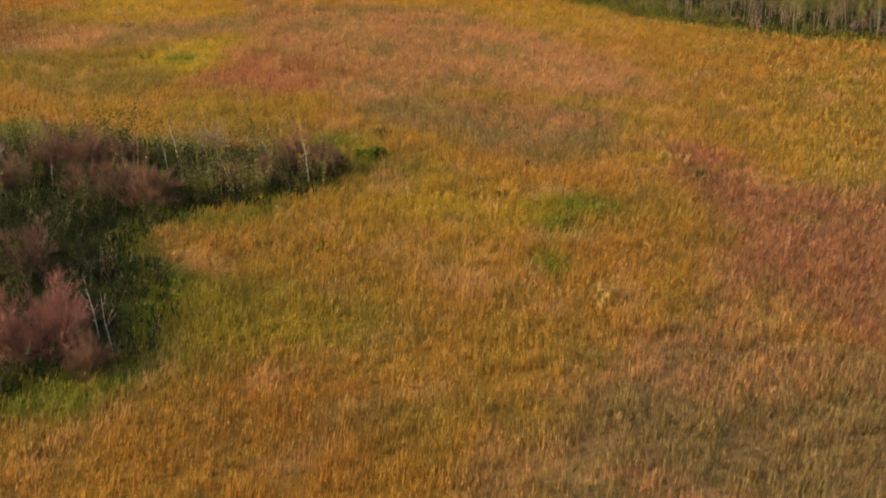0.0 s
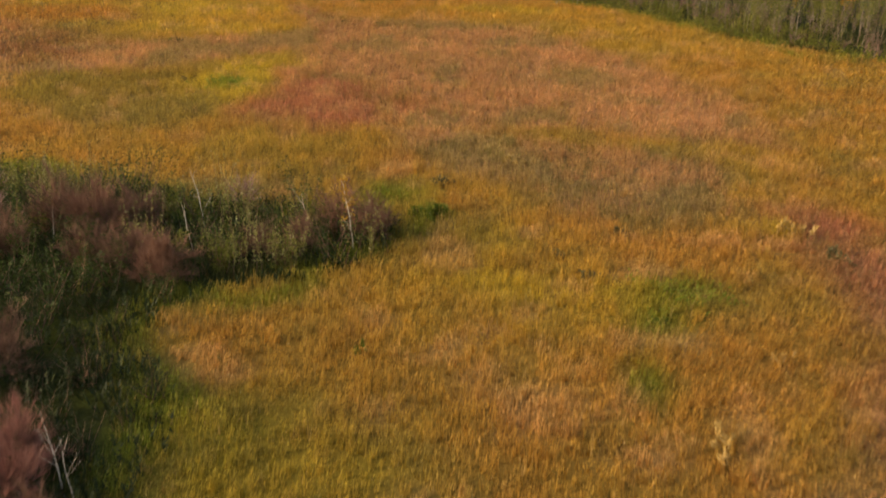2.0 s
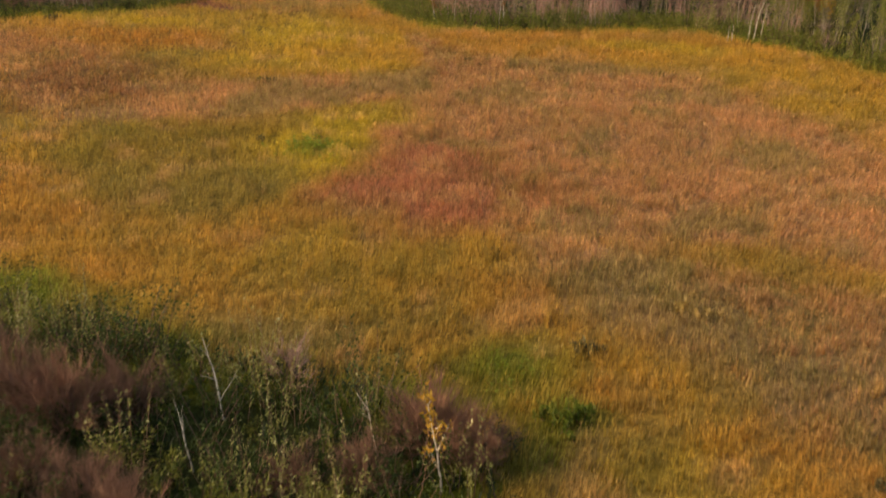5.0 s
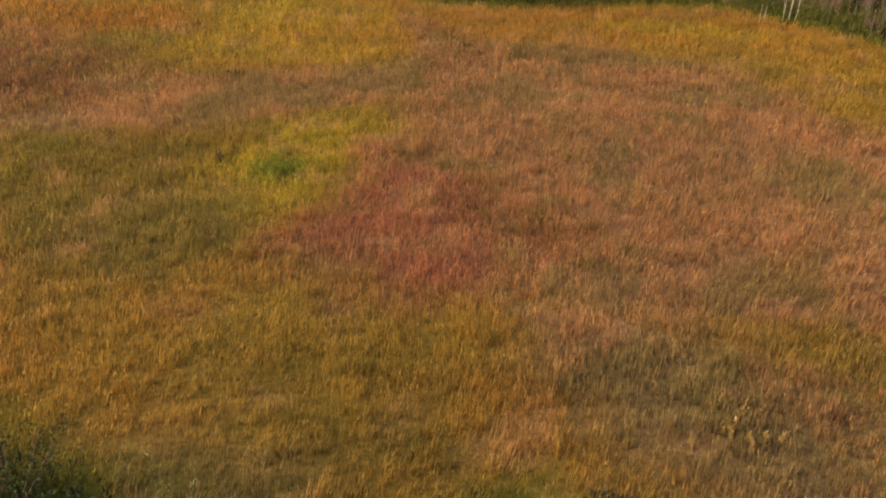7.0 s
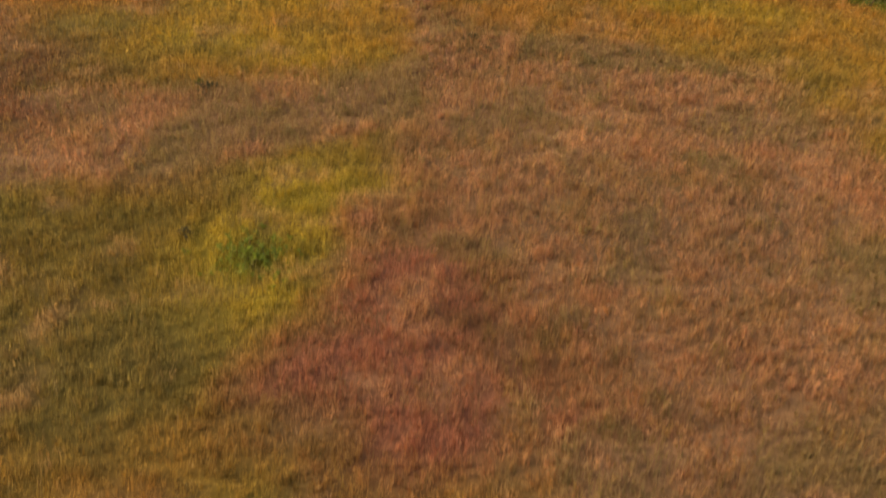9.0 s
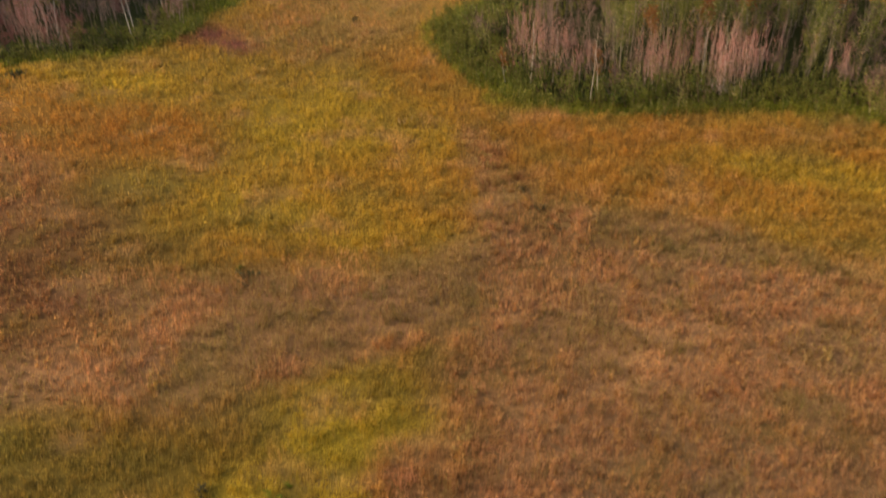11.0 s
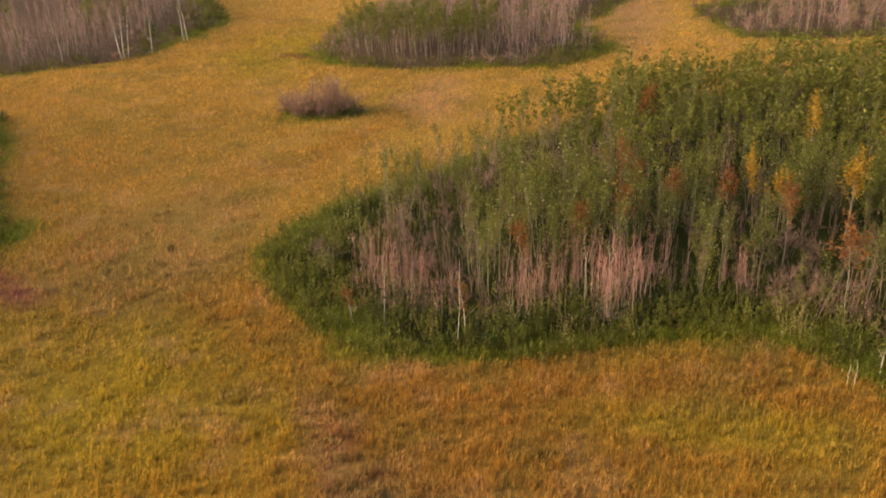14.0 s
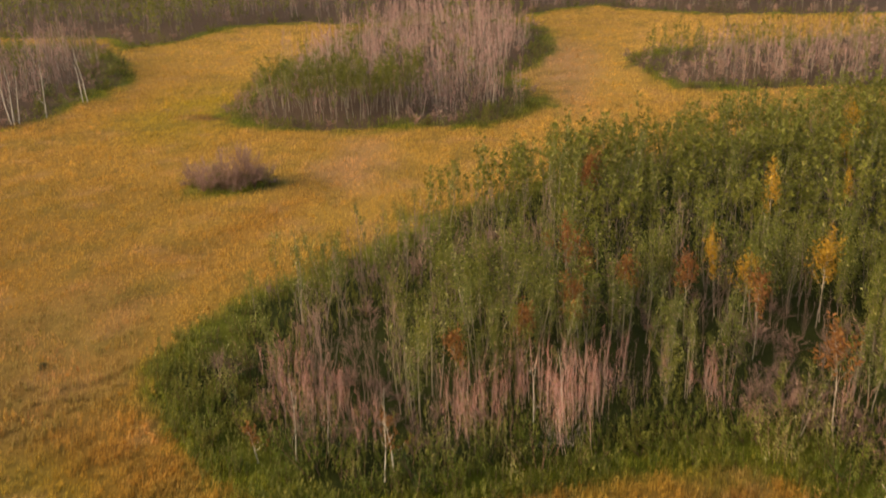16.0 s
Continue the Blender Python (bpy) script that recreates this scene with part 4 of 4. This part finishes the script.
            places.append((x + random.uniform(-0.5, 0.5) * step, y + random.uniform(-0.5, 0.5) * step))
    places = np.array(places)
    ok = inside(poly, places[:, 0], places[:, 1])
    places = places[ok]
    dist = edge_distance(poly, places[:, 0], places[:, 1])
    for (x, y), d in sorted(zip(places.tolist(), dist.tolist()), key=lambda q: q[0][1]):
        pick = choose(x, y, d) if seen(x, y) else None
        if pick:
            plant(pick[0], x, y, pick[1] * random.uniform(0.85, 1.15), random.uniform(0.9, 1.12), limit)


def weighted(*pairs):
    total = sum(w for _, w in pairs)
    r = random.uniform(0, total)
    for key, w in pairs:
        r -= w
        if r <= 0:
            return key
    return pairs[-1][0]


# the shrubby hollow: its large bushes, then the fill
BIG = [("warmbare", -13.2, 35.9, 1.15), ("bigbare", -14.6, 36.7, 1.0), ("warmbare", -7.5, 41.4, 1.1), ("bigbare", -6.4, 41.2, 0.85), ("bigbare", -8.7, 39.6, 0.85), ("bigbare", -10.4, 38.9, 0.75), ("warmbare", -17.2, 39.7, 1.25),
       ("bigbare", -16.0, 40.9, 1.05), ("bigbare", -19.2, 40.2, 1.15), ("bigbare", -16.6, 37.3, 0.9), ("bigbare", -19.8, 37.4, 0.9), ("redshrub", -11.9, 23.4, 1.1), ("redshrub", -13.4, 23.0, 1.05), ("redshrub", -12.6, 25.0, 0.95),
       ("bigbare", -15.4, 29.2, 1.1), ("bigbare", -17.4, 28.0, 1.1), ("bigbare", -10.6, 22.4, 0.7), ("bigbare", -18.5, 31.2, 1.0)]
for key, x, y, size in BIG:
    plant(key, x, y, size)


def hollow_pick(x, y, d):
    if min(math.hypot(x - b[1], y - b[2]) for b in BIG) < 0.8 or (d < 0.6 and random.random() < 0.6):
        return None
    # in the south mostly shrubs whose leaf colour holds the shade of the hollow
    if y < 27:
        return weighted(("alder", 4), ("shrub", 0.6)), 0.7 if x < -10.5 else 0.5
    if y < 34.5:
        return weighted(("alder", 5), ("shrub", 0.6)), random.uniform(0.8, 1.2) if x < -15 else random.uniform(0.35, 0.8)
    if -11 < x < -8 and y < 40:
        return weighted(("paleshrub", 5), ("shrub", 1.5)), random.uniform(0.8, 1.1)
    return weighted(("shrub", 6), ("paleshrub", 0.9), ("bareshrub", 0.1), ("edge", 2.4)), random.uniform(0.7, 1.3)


for x, y in ((-9.6, 37.9), (-10.4, 37.2), (-9.9, 38.8), (-8.8, 38.3), (-11.0, 38.4), (-12.0, 38.2), (-6.2, 39.9), (-6.0, 41.4), (-10.6, 39.6), (-17.5, 43.6), (-18.2, 44.2), (-16.4, 43.2), (-19.6, 43.4),
             (-13.9, 42.9), (-13.3, 43.5), (-11.6, 41.0), (-12.2, 41.8), (-9.5, 42.4), (-18.6, 41.2), (-21.0, 42.0), (-15.0, 38.6), (-16.6, 37.2), 
             (-20.6, 43.8), (-21.4, 43.5), (-22.0, 44.2), (-20.0, 44.1), (-22.8, 43.0), (-23.4, 44.2), (-19.0, 43.7), (-24.2, 43.6)):
    plant("palesprig", x, y, random.uniform(0.85, 1.2))
scatter(HOLLOW, 1.15, hollow_pick, lambda x, y: x > -27 and not (y < 30 and x < -19))
for x, y, size in ((-5.0, 32.0, 0.8), (-4.4, 43.6, 1.5), (-3.9, 44.0, 1.2), (-57.2, 94.4, 1.0), (-29.8, 78.5, 0.6), (4.6, 35.2, 0.7), (-4.9, 43.9, 1.0)):
    plant("tussock", x, y, size)


for x, y, size in ((-20.3, 64.6, 1.1), (-21.0, 65.2, 1.2), (-20.2, 65.7, 1.0), (-19.6, 65.1, 0.9), (-21.2, 64.5, 0.8),
                   (4.2, 38.6, 0.55), (5.0, 38.0, 0.6), (5.6, 37.2, 0.6), (6.4, 37.0, 0.5), (6.9, 37.9, 0.6), (5.9, 38.5, 0.5), (7.3, 37.2, 0.45), (4.7, 36.0, 0.45), (4.4, 35.0, 0.4), (-6.8, 46.5, 0.5), (-5.9, 46.2, 0.5), (-6.2, 45.2, 0.45)):
    plant("limeherb", x, y, size)


for x, y, size in ((10.9, 44.0, 1.3), (5.7, 28.3, 1.2), (-1.4, 51.6, 1.0), (-0.7, 51.2, 0.9), (-15.9, 71.5, 0.9), (-28.7, 70.0, 0.8), (-24.8, 76.7, 0.8), (-16.4, 73.9, 0.7), (-16.3, 63.3, 0.45),
                   (-22.4, 93.4, 0.7), (-21.8, 92.2, 0.9), (-28.6, 95.9, 0.8), (-24.6, 95.4, 0.7), (8.2, 33.2, 0.7), (-8.6, 70.6, 0.7), (-3.4, 81.2, 0.8)):
    plant("strawtuft", x, y, size)
for x, y, size in ((-4.4, 47.9, 1.2), (12.0, 41.5, 1.3), (-29.3, 78.0, 1.0), (-39.3, 111.9, 0.8), (-29.2, 77.6, 0.6), (-23.8, 66.0, 0.9), (3.7, 43.0, 0.8), (-56.9, 93.7, 1.2), (2.2, 38.6, 0.8), (1.2, 40.4, 0.7),
                   (-19.2, 90.2, 0.7), (-17.8, 88.6, 0.8), (-16.6, 87.2, 0.6)):
    plant("rushtuft", x, y, size)
plant("greensprig", -50.7, 104.7, 0.9)


# the large wood to the east
BARE_STANDS = [(-17.5, 129.5), (-13.5, 130.5), (-21.5, 125.5), (-18.5, 124.5), (-15.0, 126.0), (-10.6, 121.5), (-3.2, 119.2), (1.2, 116.4), (3.6, 119.5), (-20.4, 118.5), (-24.5, 115.5)]


def east_pick(x, y, d):
    front = y < 113 and x < 8
    stand = float(fbm(x, y, 7.0, 121))
    size = 0.72 + 0.5 * float(fbm(x, y, 5.0, 122))
    if d < 1.0:
        return (weighted(("edge", 2), ("greensprig", 4)), random.uniform(0.6, 1.0)) if random.random() < 0.9 else None
    if x < -26 and d < 7 and y < 117:
        return weighted(("edge", 3.5), ("greensprig", 5), ("palesprig", 1.8), ("paleshrub", 0.8), ("duskshrub", 0.9), ("shrub", 0.4)), random.uniform(0.7, 1.3)
    if d < 3.8 and front:
        return weighted(("greensprig", 9), ("edge", 1.2), ("shrub", 1), ("palesprig", 1.0), ("pink", 0.3 if x < -3 else 0.0)), random.uniform(1.0, 1.5)
    if x >= 8 and y < 112 and d < 2.2:
        return weighted(("edge", 4), ("greensprig", 2), ("shrub", 1), ("duskshrub", 1)), random.uniform(0.7, 1.1)
    if x >= 8 and y < 112 and d < 7:
        return weighted(("duskshrub", 1.6), ("pole", 1.6), ("silver", 1.6), ("shrub", 2.6), ("pink", 0.25), ("willow", 2.2), ("gold", 0.15)), random.uniform(0.65, 1.0)
    if x >= 8 and y < 112:
        return weighted(("willow" if d < 10 else "farwillow", 4), ("mauve", 0.4), ("pole", 1.2), ("duskshrub", 0.8), ("gold", 0.2), ("silver", 0.8)), 0.9
    if (stand < 0.36 and y < 140 and d > 5) or any(math.hypot((x - a) / 3.2, (y - b) / 2.6) < 1 for a, b in BARE_STANDS):
        return weighted(("pole", 2.4), ("duskshrub", 2.5), ("mauve", 1.2), ("bareshrub", 1.0), ("shrub", 0.6)), size
    if not front and y > 112 and d < 5 and x > -20:
        return weighted(("willow" if y < 128 else "farwillow", 6), ("silver", 1.6), ("edge", 1.2 if d < 1.6 else 0.2), ("pole", 0.3)), random.uniform(0.85, 1.15)
    if not front and y > 112 and d < 5:
        return weighted(("edge", 3), ("duskshrub", 1.4), ("silver", 1.2), ("willow", 3.0 if d > 1.6 else 0.5), ("shrub", 1.5)), 0.55 + 0.08 * d
    if d < 7.6 and front and x < -6:
        if fbm(x, y, 2.6, 123) > 0.47:
            return weighted(("pink", 7), ("pole", 0.7), ("duskshrub", 1.4), ("greensprig", 0.6)), random.uniform(0.65, 1.1)
        return weighted(("pink", 0.8), ("pole", 1.6), ("duskshrub", 2.8), ("shrub", 1.0), ("greensprig", 1.8), ("silver", 1.6)), random.uniform(0.6, 1.0)
    if d < 7.6 and front:
        return weighted(("pink", 2.2 if x < -2 else 0.8), ("pole", 1.2), ("duskshrub", 2.2), ("mauve", 0.6), ("bareshrub", 1.2), ("shrub", 2.0), ("silver", 1.5), ("willow", 2.0), ("rust", 0.2)), 0.85
    if d < 12.5 and y < 122:
        return weighted(("silver", 5 if stand > 0.5 else 2), ("willow", 3.0), ("pole", 1.8), ("rust", 0.08), ("gold", 0.06)), size * 1.05
    return weighted(("willow" if y < 128 else "farwillow", 6), ("silver", 1.5 if stand > 0.56 else 0.4), ("rust", 0.03), ("gold", 0.05), ("mauve", 0.1)), size * 1.06


def east_seen(x, y):
    return x < 8 + 0.30 * (y - 95) or (y < 104 and x < 42)


for x, y, size in ((-11.2, 107.0, 0.9), (-10.4, 107.2, 1.0)):
    plant("deadbush", x, y, size)
scatter(WOOD_EAST, 1.03, east_pick, lambda x, y: east_seen(x, y) and y < 112 and x < 9)
scatter(WOOD_EAST, 1.3, east_pick, lambda x, y: east_seen(x, y) and y < 112 and x >= 9)
scatter(WOOD_EAST, 1.42, east_pick, lambda x, y: east_seen(x, y) and y >= 112)


# the western thicket
def west_pick(x, y, d):
    if d < 1.3:
        return (weighted(("edge", 2), ("greensprig", 1.5), ("shrub", 1)), 1.0) if random.random() < 0.85 else None
    if d < 2.8:
        return weighted(("edge", 2), ("shrub", 3), ("bareshrub", 2), ("palesprig", 0.6), ("pink", 0.8)), 1.1
    if d < 4.5 and y > 101.5:
        return weighted(("edge", 5), ("shrub", 1.2), ("duskshrub", 0.8), ("greensprig", 3)), random.uniform(0.7, 1.15)
    if d < 7 and y > 103:
        return weighted(("pole", 5), ("bareshrub", 2), ("mauve", 1.5)), 1.05
    if d < 9:
        return weighted(("mauve", 0.6), ("pole", 0.8), ("duskshrub", 1.2), ("roseshrub", 5.0), ("pink", 3.0)), random.uniform(0.8, 1.3)
    return weighted(("farwillow", 5), ("farmauve", 1.4), ("silver", 0.5)), 1.1


scatter(WOOD_WEST, 1.45, west_pick, lambda x, y: x > -76 and y > 88)
scatter(WOOD_WEST, 2.0, west_pick, lambda x, y: -90 < x <= -76 and y > 88)
scatter(LONE_BUSH, 1.15, lambda x, y, d: (weighted(("bareshrub", 6), ("paleshrub", 1.0)), 1.3 if d > 0.9 else 0.95))
for x, y in ((-41.2, 143.2), (-39.6, 143.0), (-38.0, 143.6), (-40.4, 144.4), (-38.8, 144.6), (-37.4, 144.2)):
    plant("bareshrub", x, y, 1.45, 1.5)
for x, y in ((-42.7, 143.3), (-43.1, 144.2), (-42.2, 144.6), (-36.2, 144.0)):
    plant("bareshrub", x, y, 1.3, 1.1)


# the wooded island, the spit, the birches to the north-west and the far wood
def island_pick(x, y, d):
    if d < 1.5:
        return (weighted(("edge", 2), ("farshrub", 1)), 1.1) if random.random() < 0.6 else None
    if d < 4.0 and x > -21:
        return weighted(("shrub", 4), ("paleshrub", 2), ("edge", 1.6), ("farpink", 0.8)), random.uniform(0.8, 1.2)
    if d < 4.0 and x > -29:
        return weighted(("farpink", 3), ("farshrub", 1.6), ("palesprig", 1.5), ("edge", 1.2)), random.uniform(0.5, 0.8)
    if d < 3.4:
        return weighted(("farshrub", 2), ("shrub", 1.0), ("edge", 2), ("farpink", 0.8), ("palesprig", 1.0)), random.uniform(0.6, 0.95)
    if x < -27.5 and y < 181:
        return weighted(("stilt", 6), ("silver", 0.9), ("farpink", 0.9)), random.uniform(0.75, 0.98)
    if y < 174:
        return weighted(("farpink", 4), ("farshrub", 1.5), ("silver", 0.8), ("shrub", 0.8)), random.uniform(0.55, 0.85)
    return weighted(("farpink", 6), ("farshrub", 0.8), ("farwillow", 0.6)), random.uniform(0.85, 1.25)


scatter(ISLAND, 1.55, island_pick, lambda x, y: y < 178, 289)
scatter(ISLAND, 2.1, island_pick, lambda x, y: y >= 178, 289)


def spit_pick(x, y, d):
    tall = 0.5 + 0.8 * float(fbm(x, y, 6.0, 131))
    if d < 1.6:
        return (weighted(("edge", 4), ("shrub", 1.5), ("farshrub", 1)), random.uniform(0.8, 1.2)) if random.random() < 0.75 else None
    if x < 9 and fbm(x, y, 5.0, 132) > 0.5:
        return weighted(("farwillow", 3), ("paleshrub", 2), ("shrub", 1.5)), tall * 0.8
    return weighted(("farpink", 3), ("farmauve", 2), ("farshrub", 2.5), ("farwillow", 1.2 if d > 6 else 0.6)), tall * (0.75 if d < 5 else 1.0)


def northwest_pick(x, y, d):
    if d < 6 and x > -78 and y > 166:
        return weighted(("edge", 5), ("shrub", 2.5), ("paleshrub", 1.2), ("farshrub", 0.5)), random.uniform(0.9, 1.5)
    if d < 2.6:
        return weighted(("edge", 3), ("farshrub", 2), ("shrub", 1)), random.uniform(0.8, 1.2)
    return weighted(("farpink", 3), ("mauve" if d < 5 else "farmauve", 2.4), ("farwillow", 4.0 if d > 11 and y > 180 else 0.3)), random.uniform(0.8, 1.2)


def far_pick(x, y, d):
    if d > 26:
        return None
    if d < 3.5:
        return weighted(("farshrub", 3), ("edge", 2), ("shrub", 2)), random.uniform(0.9, 1.3)
    green = float(fbm(x, y, 16.0, 133)) + 0.02 * (d - 7) + (0.25 if x < -66 else 0.0)
    if green > 0.54:
        return weighted(("farwillow", 6), ("farpink", 0.6), ("silver", 0.3)), random.uniform(1.0, 1.4)
    return weighted(("farpink", 3.4), ("farmauve", 2.4), ("farwillow", 0.5)), random.uniform(0.8, 1.2)


scatter(SPIT, 1.8, spit_pick, lambda x, y: x < 40)
scatter(WOOD_NORTHWEST, 2.1, northwest_pick, lambda x, y: x > -92)
scatter(WOOD_FAR, 3.3, far_pick, lambda x, y: -130 < x < 45)


def mass(key, name, label):
    """The rest of a kind, past those that can be counted, as one mesh of each part."""
    k = KINDS[key]
    for part in (0, 1):
        cache = []
        for pair in k["pairs"]:
            me = pair[part]
            co = np.empty(len(me.vertices) * 3, np.float32)
            me.vertices.foreach_get("co", co)
            me.calc_loop_triangles()
            tri = np.empty(len(me.loop_triangles) * 3, np.int32)
            me.loop_triangles.foreach_get("vertices", tri)
            cache.append((co.reshape(-1, 3), tri.reshape(-1, 3)))
        verts, tris, base = [], [], 0
        for n, m in k["rest"]:
            co, tri = cache[n]
            a = np.array(m)
            verts.append(co @ a[:3, :3].T + a[:3, 3])
            tris.append(tri + base)
            base += len(co)
        if verts:
            stuff_mesh(name, np.concatenate(verts), np.concatenate(tris), k["pairs"][0][part].materials[0], label, "woods")


# ---- single birches and dead stems ----
def part(name, shape, material, parent, label=""):
    ob = new(name, shape.mesh(name, material))
    ob.parent = parent
    return tagged(ob, label) if label else ob


def dead_birch(x, y, height, lean, limbs, label, thick=0.012, name="dead_birch"):
    """A bare pale stem with crooked limbs."""
    root = tagged(new(name), label, "dead tree", "dead stems")
    stem = Shape()
    line = stem_line(Vector((0, 0, -0.05)), Vector((lean[0], lean[1], 1)), height, 8, 0.06 if height < 3 else 0.045)
    stem.tube(line, [thick * height * (1 - 0.85 * n / 8) for n in range(9)], 6)
    part("trunk", stem, M_BARK, root)
    for k in range(limbs):
        f = random.uniform(0.25, 0.85)
        p = line[int(f * 8)]
        limb = Shape()
        way = stem_line(p, rand_way(random.uniform(0.5, 1.6)), height * (random.uniform(0.16, 0.38) if height < 3 else random.uniform(0.09, 0.2)), 4, 0.16)
        limb.tube(way, [thick * height * w for w in (0.42, 0.34, 0.26, 0.18, 0.08)], 5)
        branch = part("branch", limb, M_DEADWOOD, root)
        for tip in (2, 3):
            twig = Shape()
            fork = stem_line(way[tip], rand_way(random.uniform(0.6, 2.0)), height * random.uniform(0.05, 0.11), 2, 0.2)
            twig.tube(fork, [thick * height * w for w in (0.16, 0.12, 0.05)], 3)
            part("twig", twig, M_DEADWOOD, branch)
    root.matrix_basis = Matrix.Translation((x, y, float(lie(x, y))))
    return root


WHITE = "bare white birch stem standing among shrubs"
dead_birch(-13.5, 41.4, 2.6, (-0.12, 0.0), 3, WHITE, 0.013)
dead_birch(-8.9, 41.0, 2.0, (-0.08, 0.0), 3, WHITE, 0.013)
dead_birch(-13.2, 39.1, 2.3, (-0.1, 0.0), 1, "thin crooked white birch stem among shrubs", 0.011)
dead_birch(-18.7, 38.6, 1.7, (0.0, 0.05), 1, WHITE, 0.014)
dead_birch(-10.9, 24.1, 2.6, (-0.12, 0.0), 5, "dead pale birch stem with crooked branches beside a red shrub", 0.0075)
dead_birch(-10.3, 23.6, 2.2, (-0.05, 0.0), 3, "thin dead birch stem beside a red shrub", 0.0065)
dead_birch(-18.5, 103.4, 5.0, (0.03, 0.0), 7, "forked pale birch stem at the front of the wood", 0.0065)
dead_birch(-22.9, 104.6, 4.6, (0.0, 0.0), 4, "pale birch stem at the front of the wood", 0.0065)
dead_birch(-21.5, 105.2, 3.8, (0.04, 0.0), 4, "pale birch stem at the front of the wood", 0.0065)
dead_birch(-12.0, 107.4, 4.4, (0.02, 0.0), 4, "pale birch stem at the front of the wood", 0.0065)
dead_birch(-10.6, 107.9, 4.8, (0.03, 0.0), 4, "pale birch stem leaning among leafless birches", 0.0065)
dead_birch(1.2, 101.9, 1.5, (0.15, 0.0), 1, "short curved white birch stem at the wood edge", 0.020)
dead_birch(0.9, 102.0, 1.4, (0.1, 0.0), 0, "short curved white birch stem at the wood edge", 0.020)
for dx, h, lean in ((0.0, 3.2, 0.0), (0.35, 3.6, 0.05), (0.9, 3.0, 0.12)):
    dead_birch(2.6 + dx, 103.0 + dx * 0.4, h, (lean, 0.0), 2, "white birch stem in a leaning clump", 0.013)
for dx, h in ((0.0, 1.5), (0.5, 1.3), (-0.6, 1.2)):
    dead_birch(-21.5 + dx, 139.8 + dx * 0.6, h, (0.05, 0.0), 1, "short dead stem standing in the meadow", 0.018)
dead_birch(-29.5 - 19.3, 139.0 - 24, 1.6, (0.1, 0.0), 4, "small dead sapling standing in the meadow", 0.012)
dead_birch(-53.4, 102.4, 6.2, (-0.10, 0.0), 5, "tall white birch stem at the thicket edge", 0.0055)
dead_birch(-54.0, 103.6, 6.0, (-0.14, 0.0), 4, "tall white birch stem at the thicket edge", 0.0055)
dead_birch(-55.2, 109.0, 3.6, (-0.08, 0.0), 2, "crooked white birch stem in the thicket", 0.011)
dead_birch(-60.0, 102.0, 5.0, (0.05, 0.0), 3, "tall white birch stem at the thicket edge", 0.009)
for x, y, h, lean in ((-71.2, 163.2, 6.2, -0.22), (-70.8, 163.1, 6.6, -0.06), (-70.4, 163.4, 6.0, 0.10), (-68.9, 166.5, 6.2, 0.0), (-67.9, 174.4, 6.6, -0.05), (-68.3, 174.0, 6.0, 0.06), (-77.5, 160.5, 5.0, 0.0)):
    dead_birch(x, y, h, (lean, 0.0), 3, "white-stemmed birch at the edge of a leafless thicket", 0.013, "birch_tree")["category"] = "tree"


def lone_birch(x, y, height, name, label, spread, leaves, hue, leaf_label):
    """A small birch that keeps some autumn leaves."""
    root = tagged(new(name), label, "tree")
    wood, crown = leafy_tree(height, spread, leaves, 0.13, 0.35, 1, 0.012)
    part("trunk", wood, M_BARK, root)
    part("crown", crown, hue, root, leaf_label)
    root.matrix_basis = Matrix.Translation((x, y, float(lie(x, y))))


lone_birch(-6.9, 40.0, 3.3, "yellow_birch", "small white-stemmed birch with a few yellow leaves", 0.55, 150, M_YELLOW, "sparse yellow and orange leaves")
lone_birch(-24.6, 104.3, 2.4, "orange_birch", "low birch sapling with a few orange leaves at the wood edge", 0.6, 200, M_RUST, "sparse orange leaves")
lone_birch(-18.1, 103.7, 3.6, "orange_birch", "small forked birch with sparse orange leaves at the wood edge", 0.75, 300, M_RUST, "sparse orange leaves")


def rusty_tree(x, y, key):
    plant(key, x, y, random.uniform(1.0, 1.2))


for x, y, key in ((-10.6, 120.8, "rust"), (-9.5, 120.4, "rust"), (-7.1, 119.4, "rust"), (-3.7, 118.8, "rust"), (-1.6, 121.2, "gold"), (-0.4, 119.1, "gold"), (-0.3, 116.1, "rust"), (4.4, 121.0, "gold"), (4.0, 120.2, "gold"), (-9.5, 113.3, "rust"), (-12.9, 112.3, "rust"), (1.9, 107.9, "rust"), (-9.0, 136.3, "rust"), (-9.4, 134.8, "rust")):
    rusty_tree(x, y, key)


# small white flowers in the wet grass
fx, fy = rng.normal(-9.2, 1.3, 46), rng.normal(31.5, 2.2, 46)
fz = lie(fx, fy) + rng.uniform(0.30, 0.42, 46)
petals = np.array([(0.022, 0, 0), (0, 0.022, 0), (-0.022, 0, 0), (0, -0.022, 0), (0, 0, 0.014), (0, 0, -0.014)])
faces = np.array([(0, 1, 4), (1, 2, 4), (2, 3, 4), (3, 0, 4), (1, 0, 5), (2, 1, 5), (3, 2, 5), (0, 3, 5)])
heads = (np.stack([fx, fy, fz], -1)[:, None, :] + petals[None]).reshape(-1, 3)
stuff_mesh("meadow_flowers", heads, (faces[None] + 6 * np.arange(46)[:, None, None]).reshape(-1, 3), M_SPRIG, "scattered small whitish flower heads in the grass", "flowers")

for key in KINDS:
    mass(key, "thicket_mass", "dense far part of the thicket, " + KINDS[key]["label"])
